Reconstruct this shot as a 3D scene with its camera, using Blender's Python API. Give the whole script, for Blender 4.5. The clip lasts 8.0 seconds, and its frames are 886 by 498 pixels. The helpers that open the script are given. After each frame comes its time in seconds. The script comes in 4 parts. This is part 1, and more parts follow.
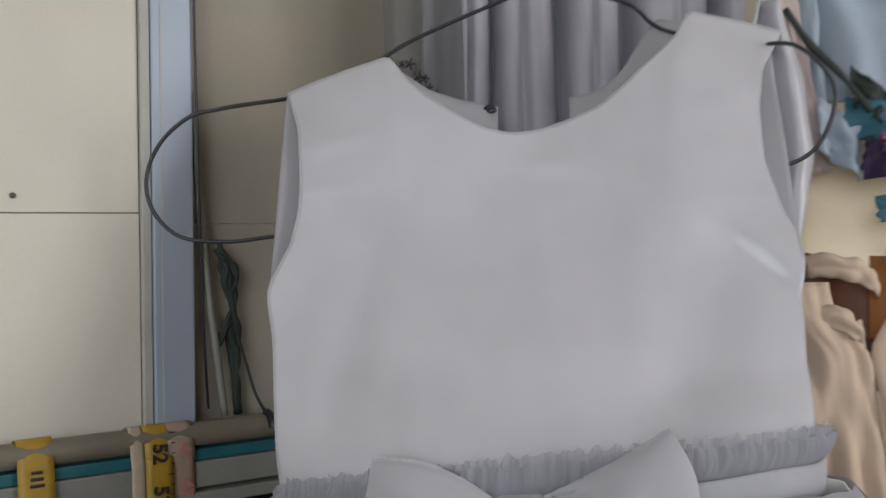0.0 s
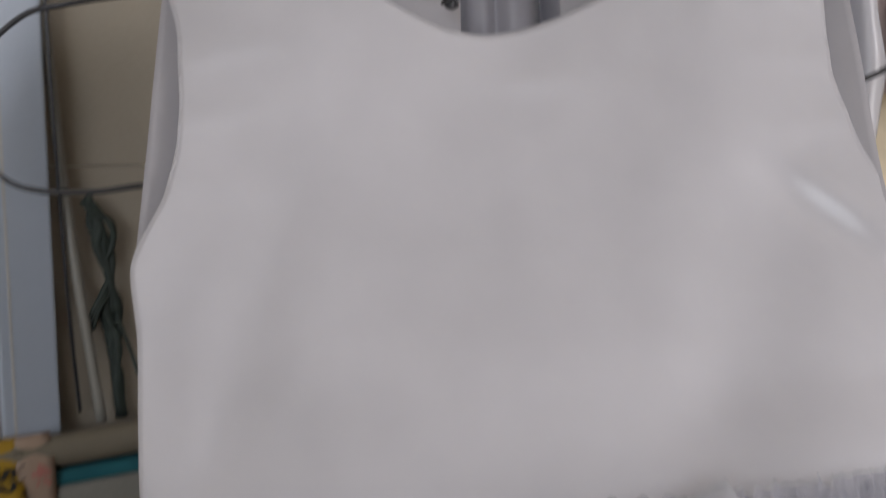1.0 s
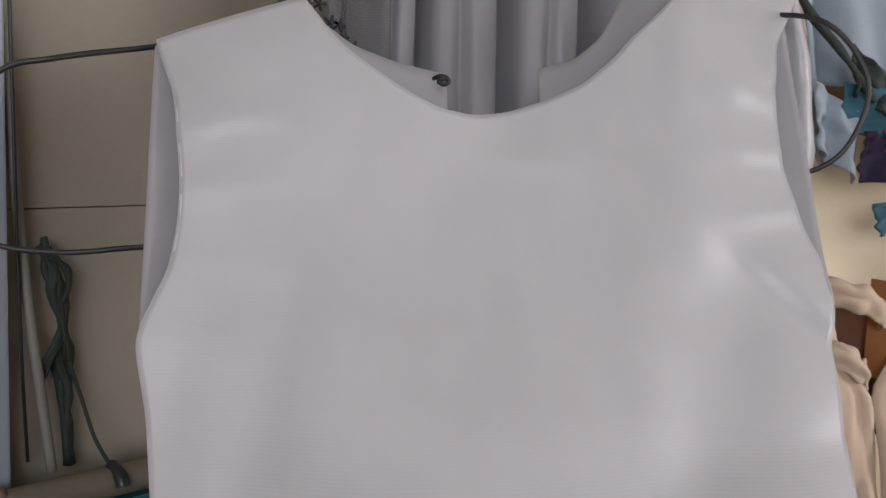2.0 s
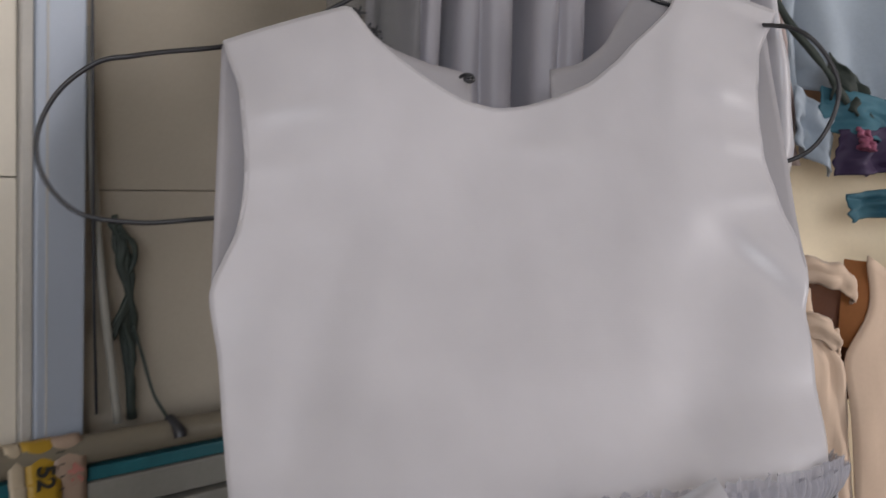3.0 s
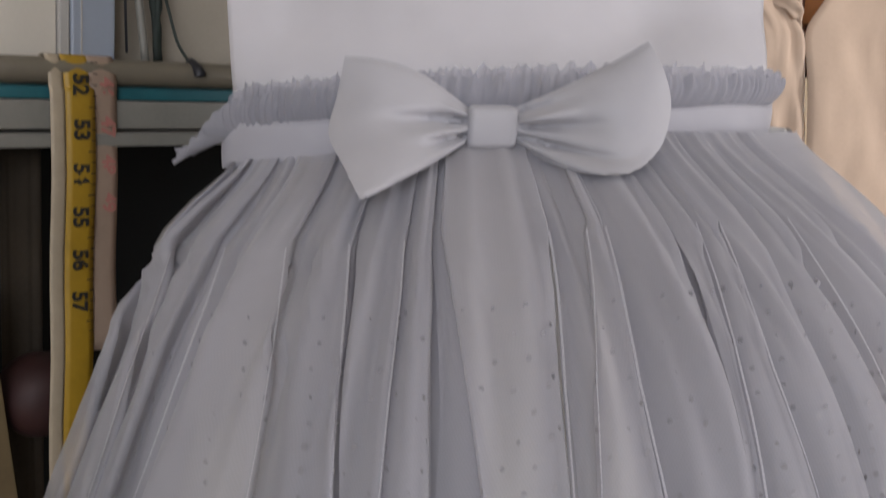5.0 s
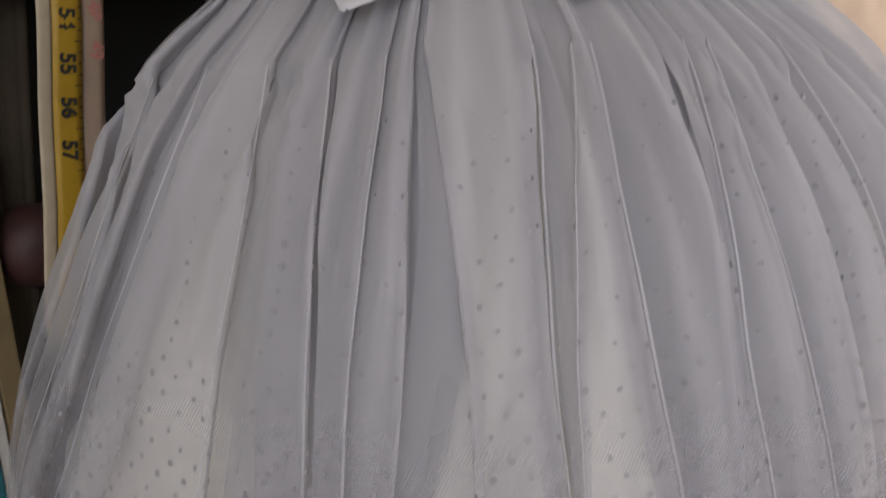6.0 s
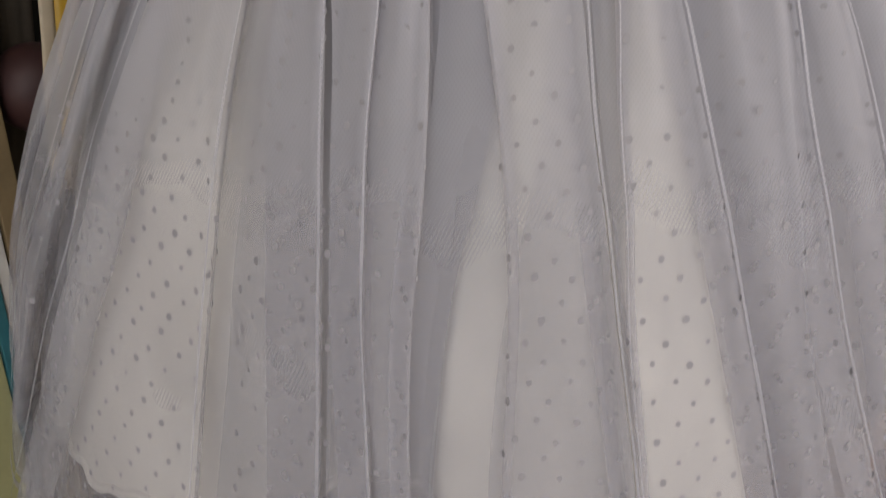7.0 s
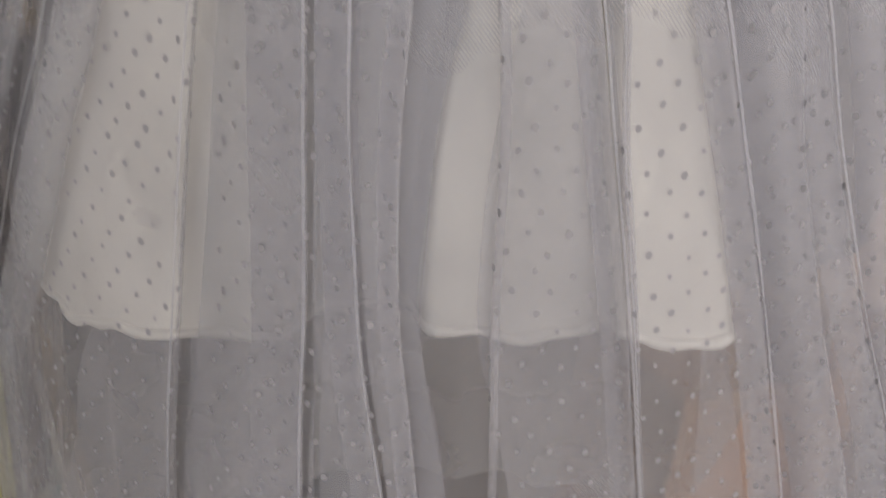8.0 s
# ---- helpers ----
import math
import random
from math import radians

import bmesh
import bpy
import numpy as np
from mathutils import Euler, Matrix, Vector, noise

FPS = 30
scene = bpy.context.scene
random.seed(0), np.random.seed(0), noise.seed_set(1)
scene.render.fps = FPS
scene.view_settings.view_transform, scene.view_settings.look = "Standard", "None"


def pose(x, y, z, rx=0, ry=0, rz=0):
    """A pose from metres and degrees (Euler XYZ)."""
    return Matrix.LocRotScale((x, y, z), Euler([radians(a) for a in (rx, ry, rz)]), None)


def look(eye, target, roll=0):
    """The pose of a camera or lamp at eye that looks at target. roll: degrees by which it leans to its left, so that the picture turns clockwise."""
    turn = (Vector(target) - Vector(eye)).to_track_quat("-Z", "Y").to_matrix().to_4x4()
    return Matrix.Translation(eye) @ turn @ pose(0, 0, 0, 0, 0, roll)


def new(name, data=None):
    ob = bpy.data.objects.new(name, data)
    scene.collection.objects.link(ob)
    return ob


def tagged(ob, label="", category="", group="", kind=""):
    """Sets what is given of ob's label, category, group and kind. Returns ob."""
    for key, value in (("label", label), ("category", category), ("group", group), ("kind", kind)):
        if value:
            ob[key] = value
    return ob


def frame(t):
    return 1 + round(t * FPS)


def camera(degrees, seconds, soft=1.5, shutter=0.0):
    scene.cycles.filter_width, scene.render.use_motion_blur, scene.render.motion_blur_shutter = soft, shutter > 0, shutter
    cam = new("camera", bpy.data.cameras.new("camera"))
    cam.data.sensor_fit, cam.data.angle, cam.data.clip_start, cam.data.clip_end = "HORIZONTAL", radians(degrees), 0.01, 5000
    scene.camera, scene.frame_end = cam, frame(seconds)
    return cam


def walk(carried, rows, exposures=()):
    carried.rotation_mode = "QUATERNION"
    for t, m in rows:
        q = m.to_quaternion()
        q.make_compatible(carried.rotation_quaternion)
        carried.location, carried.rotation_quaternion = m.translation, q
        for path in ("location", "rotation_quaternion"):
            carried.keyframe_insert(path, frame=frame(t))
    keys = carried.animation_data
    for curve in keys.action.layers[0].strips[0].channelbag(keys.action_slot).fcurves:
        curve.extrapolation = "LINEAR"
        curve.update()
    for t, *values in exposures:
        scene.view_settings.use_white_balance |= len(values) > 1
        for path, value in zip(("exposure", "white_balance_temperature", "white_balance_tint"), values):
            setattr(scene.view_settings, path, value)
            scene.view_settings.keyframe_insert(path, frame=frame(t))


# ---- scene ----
cam = camera(48.8, 8.0, soft=1.4, shutter=0.5)
PATH = [
    (0, (0.019, 0.037, 1.318), (-0.035, 2.035, 1.268), -0.3),
    (0.3, (0.055, 0.078, 1.316), (-0.171, 2.064, 1.246), -0.2),
    (0.5, (0.067, 0.102, 1.299), (-0.235, 2.079, 1.248), 0.1),
    (0.7, (0.05, 0.14, 1.289), (-0.11, 2.127, 1.126), -0.0),
    (1, (0.023, 0.196, 1.321), (0.044, 2.187, 1.136), -0.7),
    (1.3, (-0.021, 0.207, 1.364), (0.181, 2.179, 1.096), 0.4),
    (1.5, (-0.038, 0.199, 1.364), (0.21, 2.17, 1.135), 1.5),
    (1.7, (-0.042, 0.196, 1.364), (0.274, 2.156, 1.122), 2.1),
    (2.8, (-0.066, 0.144, 1.355), (0.342, 2.091, 1.143), 2.2),
    (3, (-0.07, 0.128, 1.348), (0.303, 2.083, 1.152), 2.6),
    (3.5, (-0.066, 0.101, 1.314), (0.244, 2.064, 1.091), 2.6),
    (4, (-0.057, 0.079, 1.28), (0.225, 2.039, 1.0), 3.5),
    (4.5, (-0.047, 0.048, 1.251), (0.229, 2.002, 0.926), 3.8),
    (4.7, (-0.044, 0.044, 1.238), (0.236, 1.991, 0.878), 4.3),
    (5.8, (-0.031, 0.033, 1.194), (0.257, 1.928, 0.622), 5.2),
    (6, (-0.029, 0.03, 1.185), (0.248, 1.92, 0.592), 4.6),
    (6.5, (-0.03, 0.027, 1.151), (0.226, 1.898, 0.49), 4.3),
    (7, (-0.027, 0.039, 1.12), (0.223, 1.891, 0.408), 3.9),
    (7.5, (-0.031, 0.036, 1.102), (0.214, 1.858, 0.316), 4.2),
    (8, (-0.033, 0.038, 1.093), (0.292, 1.792, 0.187), 5.0),
]
walk(cam, [(t, look(eye, target, roll)) for t, eye, target, roll in PATH], [(t, e, k, tint) for t, e, k, tint in ((0.0, -0.14, 6200, 9), (1.5, -0.12, 6450, 14), (3.0, -0.12, 6450, 14), (4.5, 0.06, 6350, 15), (6.0, 0.24, 6550, 13), (7.0, 0.36, 6750, 13), (8.0, 0.44, 6750, 12))])

# ---- light ----
world = bpy.data.worlds.new("world")
scene.world = world
world.use_nodes = True
sky = world.node_tree.nodes.new("ShaderNodeTexSky")
sky.sky_type, sky.sun_disc = "NISHITA", False
sky.sun_elevation, sky.sun_rotation = radians(42), radians(150)
world.node_tree.nodes["Background"].inputs[1].default_value = 0.10
world.node_tree.links.new(sky.outputs[0], world.node_tree.nodes["Background"].inputs[0])
sun_data = bpy.data.lights.new("sun", "SUN")
sun_data.energy, sun_data.angle, sun_data.color = 2.0, radians(0.6), (1.0, 0.95, 0.88)
sun = new("sun", sun_data)
sun.matrix_world = look((1.5, -2.6, 3.0), (0.0, 0.0, 0.0))


def window_light(name, m, width, height, power, colour):
    data = bpy.data.lights.new(name, "AREA")
    data.shape, data.size, data.size_y, data.energy, data.color = "RECTANGLE", width, height, power, colour
    lamp = new(name, data)
    lamp.matrix_world = m
    return lamp


# the window behind the camera and the doorway at the right-hand side
window_light("window_daylight", look((-0.60, -2.38, 1.90), (0.0, 0.5, 1.2)), 1.3, 1.1, 34.0, (0.92, 0.96, 1.0))
window_light("doorway_daylight", look((2.28, -0.6, 1.45), (0.2, 0.5, 1.2)), 1.0, 1.7, 35.0, (1.0, 0.97, 0.94))


# ---- materials ----
def nodes_of(name):
    m = bpy.data.materials.new(name)
    m.use_nodes = True
    return m, m.node_tree.nodes, m.node_tree.links, m.node_tree.nodes["Principled BSDF"]


def surface(name, colour, rough=0.6, vary=0.12, scale=30.0, bump=0.15, fine=400.0, metal=0.0, sheen=0.0, coat=0.0):
    """Colour with stains at a broad scale and grain at a fine one, and a fine relief."""
    m, n, l, b = nodes_of(name)
    co = n.new("ShaderNodeTexCoord")
    broad, grain = n.new("ShaderNodeTexNoise"), n.new("ShaderNodeTexNoise")
    broad.inputs["Scale"].default_value, broad.inputs["Detail"].default_value = scale, 6
    grain.inputs["Scale"].default_value, grain.inputs["Detail"].default_value = fine, 3
    l.new(co.outputs["Object"], broad.inputs["Vector"])
    l.new(co.outputs["Object"], grain.inputs["Vector"])
    add = n.new("ShaderNodeMath")
    add.operation = "MULTIPLY_ADD"
    l.new(grain.outputs["Fac"], add.inputs[0])
    add.inputs[1].default_value = 0.35
    l.new(broad.outputs["Fac"], add.inputs[2])
    ramp = n.new("ShaderNodeValToRGB")
    ramp.color_ramp.elements[0].position, ramp.color_ramp.elements[1].position = 0.35, 1.0
    ramp.color_ramp.elements[0].color = (*[c * (1 - vary) for c in colour], 1)
    ramp.color_ramp.elements[1].color = (*[min(1, c * (1 + vary)) for c in colour], 1)
    l.new(add.outputs[0], ramp.inputs[0])
    l.new(ramp.outputs[0], b.inputs["Base Color"])
    bp = n.new("ShaderNodeBump")
    bp.inputs["Strength"].default_value, bp.inputs["Distance"].default_value = bump, 0.0006
    l.new(add.outputs[0], bp.inputs["Height"])
    l.new(bp.outputs[0], b.inputs["Normal"])
    b.inputs["Roughness"].default_value, b.inputs["Metallic"].default_value = rough, metal
    b.inputs["Sheen Weight"].default_value, b.inputs["Coat Weight"].default_value = sheen, coat
    return m


def satin(name, colour, rough=0.36, gloss=0.45):
    """Woven satin: fine thread relief, soft wrinkles, a dull gloss."""
    m, n, l, b = nodes_of(name)
    co = n.new("ShaderNodeTexCoord")
    weave = n.new("ShaderNodeTexWave")
    weave.bands_direction, weave.inputs["Scale"].default_value, weave.inputs["Distortion"].default_value = "Z", 260.0, 1.5
    soft = n.new("ShaderNodeTexNoise")
    soft.inputs["Scale"].default_value, soft.inputs["Detail"].default_value = 22.0, 4
    l.new(co.outputs["Object"], weave.inputs["Vector"])
    l.new(co.outputs["Object"], soft.inputs["Vector"])
    ramp = n.new("ShaderNodeValToRGB")
    ramp.color_ramp.elements[0].position, ramp.color_ramp.elements[1].position = 0.3, 0.75
    ramp.color_ramp.elements[0].color = (*[c * 0.94 for c in colour], 1)
    ramp.color_ramp.elements[1].color = (*[min(1, c * 1.05) for c in colour], 1)
    l.new(soft.outputs["Fac"], ramp.inputs[0])
    l.new(ramp.outputs[0], b.inputs["Base Color"])
    b1, b2 = n.new("ShaderNodeBump"), n.new("ShaderNodeBump")
    b1.inputs["Strength"].default_value, b1.inputs["Distance"].default_value = 0.05, 0.0003
    b2.inputs["Strength"].default_value, b2.inputs["Distance"].default_value = 0.12, 0.004
    l.new(weave.outputs["Fac"], b1.inputs["Height"])
    l.new(soft.outputs["Fac"], b2.inputs["Height"])
    l.new(b1.outputs[0], b2.inputs["Normal"])
    l.new(b2.outputs[0], b.inputs["Normal"])
    b.inputs["Roughness"].default_value = rough
    b.inputs["Sheen Weight"].default_value = 0.25
    b.inputs["Specular IOR Level"].default_value = gloss
    return m


def tulle(name, colour, cover, thread, pitch=0.0011):
    """Net: threads on a fine mesh that cover part of the cloth, the rest of it open; denser where it is gathered at the waist."""
    m, n, l, b = nodes_of(name)
    uv = n.new("ShaderNodeUVMap")
    sep = n.new("ShaderNodeSeparateXYZ")
    l.new(uv.outputs[0], sep.inputs[0])
    waves = []
    for a, c in ((1.0, 0.6), (-1.0, 0.6)):
        dot = n.new("ShaderNodeVectorMath")
        dot.operation = "DOT_PRODUCT"
        l.new(uv.outputs[0], dot.inputs[0])
        dot.inputs[1].default_value = (a * 2 * math.pi / pitch, c * 2 * math.pi / pitch, 0)
        s = n.new("ShaderNodeMath")
        s.operation = "SINE"
        l.new(dot.outputs["Value"], s.inputs[0])
        waves.append(s)
    top = n.new("ShaderNodeMath")
    top.operation = "MAXIMUM"
    l.new(waves[0].outputs[0], top.inputs[0])
    l.new(waves[1].outputs[0], top.inputs[1])
    patch = n.new("ShaderNodeTexNoise")
    patch.inputs["Scale"].default_value = 18.0
    l.new(uv.outputs[0], patch.inputs["Vector"])
    fac = n.new("ShaderNodeMath")
    fac.operation = "MULTIPLY_ADD"
    l.new(top.outputs[0], fac.inputs[0])
    fac.inputs[1].default_value = thread
    fac2 = n.new("ShaderNodeMath")
    fac2.operation = "MULTIPLY_ADD"
    l.new(patch.outputs["Fac"], fac2.inputs[0])
    fac2.inputs[1].default_value, fac2.inputs[2].default_value = 0.16, cover - 0.08
    gather, dense = n.new("ShaderNodeMapRange"), n.new("ShaderNodeMath")
    gather.inputs["From Min"].default_value, gather.inputs["From Max"].default_value, gather.inputs["To Max"].default_value = 1.0, 1.17, 0.42
    gather.interpolation_type = "SMOOTHSTEP"
    l.new(sep.outputs["Y"], gather.inputs["Value"])
    l.new(gather.outputs[0], dense.inputs[0])
    l.new(fac2.outputs[0], dense.inputs[1])
    l.new(dense.outputs[0], fac.inputs[2])
    fac.use_clamp = True
    clear = n.new("ShaderNodeBsdfTransparent")
    thin = n.new("ShaderNodeBsdfTranslucent")
    thin.inputs[0].default_value = (*colour, 1)
    b.inputs["Base Color"].default_value = (*colour, 1)
    b.inputs["Roughness"].default_value, b.inputs["Sheen Weight"].default_value = 0.7, 0.35
    cloth, mix = n.new("ShaderNodeMixShader"), n.new("ShaderNodeMixShader")
    cloth.inputs[0].default_value = 0.3
    l.new(b.outputs[0], cloth.inputs[1])
    l.new(thin.outputs[0], cloth.inputs[2])
    l.new(fac.outputs[0], mix.inputs[0])
    l.new(clear.outputs[0], mix.inputs[1])
    l.new(cloth.outputs[0], mix.inputs[2])
    l.new(mix.outputs[0], n["Material Output"].inputs[0])
    return m


SATIN = satin("grey_satin", (0.49, 0.475, 0.505), 0.33, 0.55)
SASH = satin("sash_satin", (0.37, 0.36, 0.395), 0.55, 0.3)
BOW = satin("bow_satin", (0.37, 0.36, 0.385), 0.50, 0.35)
LINER = satin("liner_satin", (0.62, 0.59, 0.555), 0.55, 0.3)
# pale lining, its colour lowered for the shade inside the bodice
LINING = surface("shaded_lining_cloth", (0.34, 0.325, 0.345), 0.75, 0.05, 20, 0.1)
TULLE = tulle("grey_tulle", (0.485, 0.475, 0.515), 0.35, 0.018, 0.0013)
UNDER = tulle("under_tulle", (0.475, 0.465, 0.505), 0.36, 0.0, 0.0012)
# same net as the front, coloured darker to imitate the unlit inside
BACKNET = tulle("shaded_back_tulle", (0.30, 0.285, 0.28), 0.52, 0.0)
CREASE = tulle("creased_tulle", (0.52, 0.51, 0.55), 0.45, 0.10)
FRILL = tulle("frill_tulle", (0.42, 0.415, 0.465), 0.55, 0.10)
DOTS = surface("flock_dots", (0.265, 0.255, 0.27), 0.9, 0.05, 80, 0.0)
WIRE = surface("black_wire", (0.02, 0.02, 0.024), 0.4, 0.3, 60, 0.1)
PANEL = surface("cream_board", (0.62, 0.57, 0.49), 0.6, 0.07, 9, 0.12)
# same cream boards, with the dress's shadow on the recess put into the colour
PANEL_SHADED = surface("shaded_cream_board", (0.31, 0.27, 0.215), 0.65, 0.10, 12, 0.12)
METAL = surface("blue_grey_profile", (0.38, 0.42, 0.49), 0.55, 0.06, 14, 0.08, metal=0.25)
TRIM = surface("dull_trim", (0.42, 0.40, 0.37), 0.6, 0.12, 30, 0.15)
TRIM_DARK = surface("dull_nail", (0.10, 0.095, 0.09), 0.5, 0.2, 60, 0.1, metal=0.5)
# white and cream of the rail, darkened for the shade beside the dress
WHITE = surface("shaded_white_profile", (0.21, 0.20, 0.175), 0.5, 0.14, 25, 0.12)
CREAMTUBE = surface("shaded_cream_tube", (0.16, 0.137, 0.10), 0.5, 0.14, 40, 0.15)
TEAL = surface("teal_strip", (0.014, 0.10, 0.12), 0.5, 0.2, 60, 0.1)
# near-black stands in for the deep shade below the sill
DARK = surface("shaded_inside", (0.007, 0.008, 0.008), 1.0, 0.5, 8, 0.1)
GREEN = surface("dark_green_cord", (0.022, 0.031, 0.025), 0.7, 0.4, 90, 0.3)
YELLOW = surface("tape_yellow", (0.34, 0.20, 0.012), 0.5, 0.12, 120, 0.1)
TAPEWHITE = surface("tape_white", (0.38, 0.31, 0.22), 0.55, 0.1, 90, 0.1)
PINKNUM = surface("tape_pink_ink", (0.40, 0.16, 0.13), 0.6, 0.1, 90, 0.0)
INK = surface("tape_ink", (0.02, 0.018, 0.015), 0.6, 0.1, 90, 0.0)
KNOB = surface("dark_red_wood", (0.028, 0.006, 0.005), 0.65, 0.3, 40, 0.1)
PEACH = surface("peach_crepe", (0.58, 0.43, 0.32), 0.75, 0.06, 25, 0.25, sheen=0.2)
CREAMCLOTH = surface("cream_cloth", (0.74, 0.62, 0.44), 0.75, 0.08, 14, 0.25, sheen=0.2)
BROWN = surface("brown_lining", (0.12, 0.042, 0.018), 0.5, 0.25, 35, 0.1)
BLUEGREY = surface("blue_grey_cloth", (0.33, 0.38, 0.44), 0.75, 0.12, 20, 0.2)
GREYCLOTH = satin("grey_pleated_cloth", (0.34, 0.325, 0.36), 0.5)
LACE = surface("black_lace", (0.03, 0.03, 0.035), 0.7, 0.3, 120, 0.2)
GAUZE = tulle("dark_gauze", (0.20, 0.20, 0.20), 0.55, 0.15, 0.0016)
PLASTER = surface("room_plaster", (0.68, 0.65, 0.59), 0.85, 0.08, 5, 0.2)
FLOORMAT = surface("floor_cement", (0.20, 0.16, 0.12), 0.7, 0.2, 6, 0.2)
WOOD = surface("orange_wood", (0.23, 0.105, 0.038), 0.45, 0.25, 18, 0.15)
TEALCLOTH = surface("teal_cloth", (0.03, 0.11, 0.15), 0.7, 0.2, 30, 0.2)
PINK = surface("pink_cloth", (0.28, 0.08, 0.14), 0.7, 0.1, 40, 0.1)
VIOLET = surface("dark_violet_cloth", (0.03, 0.015, 0.05), 0.7, 0.2, 40, 0.1)


# ---- helpers of the scene ----
def thing(name, m, label, category, group="", kind=""):
    ob = new(name)
    ob.matrix_world = m
    ob.empty_display_size = 0.05
    return tagged(ob, label, category, group, kind)


def part(name, bm, material, parent, label="", smooth=True, m=None, thick=0.0):
    me = bpy.data.meshes.new(name)
    for f in bm.faces:
        f.smooth = smooth
    bm.to_mesh(me)
    bm.free()
    me.materials.append(material)
    ob = new(name, me)
    if parent:
        ob.parent = parent
    if m is not None:
        ob.matrix_basis = m
    if label:
        ob["label"] = label
    if thick:
        s = ob.modifiers.new("thickness", "SOLIDIFY")
        s.thickness, s.offset = thick, 0
    return ob


def grid(fn, nu, nv, wrap=False):
    """A sheet: fn(u, v) gives a place, or a place and its uv in metres."""
    bm = bmesh.new()
    lay = bm.loops.layers.uv.new("UVMap")
    rows, uvs = [], {}
    for j in range(nv + 1):
        row = []
        for i in range(nu + (0 if wrap else 1)):
            r = fn(i / nu, j / nv)
            p, uv = r if isinstance(r, tuple) and len(r) == 2 else (r, (i / nu, j / nv))
            v = bm.verts.new(p)
            uvs[v] = uv
            row.append(v)
        rows.append(row)
    for j in range(nv):
        k = len(rows[j])
        for i in range(nu):
            f = bm.faces.new((rows[j][i], rows[j][(i + 1) % k], rows[j + 1][(i + 1) % k], rows[j + 1][i]))
            for lp in f.loops:
                lp[lay].uv = uvs[lp.vert]
    return bm


def box(x0, x1, y0, y1, z0, z1, bevel=0.0, segments=2):
    bm = bmesh.new()
    bmesh.ops.create_cube(bm, size=1)
    for v in bm.verts:
        v.co = ((x0 + x1) / 2 + v.co.x * (x1 - x0), (y0 + y1) / 2 + v.co.y * (y1 - y0), (z0 + z1) / 2 + v.co.z * (z1 - z0))
    if bevel:
        bmesh.ops.bevel(bm, geom=bm.edges[:], offset=bevel, segments=segments, affect="EDGES", profile=0.6)
    return bm


def smooth_path(pts, n, closed=False):
    """Points evenly along a Catmull-Rom curve."""
    pts = [Vector(p) for p in pts]
    k, out = len(pts), []
    spans = k if closed else k - 1
    for i in range(spans):
        a, b, c, d = [pts[(i + o) % k] if closed else pts[min(max(i + o, 0), k - 1)] for o in (-1, 0, 1, 2)]
        for s in range(n):
            t = s / n
            out.append(0.5 * (2 * b + (c - a) * t + (2 * a - 5 * b + 4 * c - d) * t * t + (3 * b - a - 3 * c + d) * t ** 3))
    if not closed:
        out.append(pts[-1])
    return out


def tube(pts, radius, n=6, sides=8, closed=False, wobble=0.0):
    path = smooth_path(pts, n, closed)
    bm, rings, k = bmesh.new(), [], len(path)
    up = Vector((0.13, 0.97, 0.2)).normalized()
    for i, p in enumerate(path):
        a = path[(i + 1) % k] if closed else path[min(i + 1, k - 1)]
        b = path[i - 1] if closed else path[max(i - 1, 0)]
        d = (a - b).normalized()
        s = d.cross(up).normalized()
        w = s.cross(d)
        r = radius(i / (k - 1)) if callable(radius) else radius
        r *= 1 + wobble * noise.noise(p * 90)
        rings.append([bm.verts.new(p + r * (math.cos(q) * s + math.sin(q) * w)) for q in [2 * math.pi * j / sides for j in range(sides)]])
    for i in range(k if closed else k - 1):
        a, b = rings[i], rings[(i + 1) % k]
        for j in range(sides):
            bm.faces.new((a[j], a[(j + 1) % sides], b[(j + 1) % sides], b[j]))
    if not closed:
        bm.faces.new(rings[0][::-1]), bm.faces.new(rings[-1])
    return bm


def curve1(table, x):
    """A table of (x, value), read with straight lines between."""
    xs, ys = zip(*sorted(table))
    return float(np.interp(x, xs, ys))


def ease(x):
    x = min(max(x, 0.0), 1.0)
    return x * x * (3 - 2 * x)


def bell(x, c, w):
    return math.exp(-((x - c) / w) ** 2)


# ---- the room ----
def setting(name, bm, material, label, smooth=False):
    return tagged(part(name, bm, material, None, "", smooth), label, name.split("_")[0], "", "structure")


setting("floor", box(-1.7, 2.4, -2.5, 1.9, -0.1, 0.0), FLOORMAT, "brown worn cement floor of the sewing room")
setting("ceiling", box(-1.7, 2.4, -2.5, 1.9, 2.7, 2.8), PLASTER, "plain cream plaster ceiling")
setting("wall_north", box(-1.7, 2.4, 1.8, 1.9, 0.0, 2.7), PLASTER, "cream plaster wall behind the hanging clothes")
setting("wall_west", box(-1.8, -1.7, -2.5, 1.9, 0.0, 2.7), PLASTER, "plain cream plaster side wall")


def wall_with_opening(name, along, at, thick, a0, a1, o0, o1, z0, z1, label):
    """A wall with one opening from o0 to o1 and z0 to z1, of four butted pieces in one mesh."""
    bm = bmesh.new()
    for s0, s1, h0, h1 in ((a0, o0, 0, 2.7), (o1, a1, 0, 2.7), (o0, o1, 0, z0), (o0, o1, z1, 2.7)):
        if h1 - h0 < 0.01:
            continue
        b = box(s0, s1, at, at + thick, h0, h1) if along == "x" else box(at, at + thick, s0, s1, h0, h1)
        me = bpy.data.meshes.new("piece")
        b.to_mesh(me)
        b.free()
        bm.from_mesh(me)
        bpy.data.meshes.remove(me)
    return setting(name, bm, PLASTER, label)


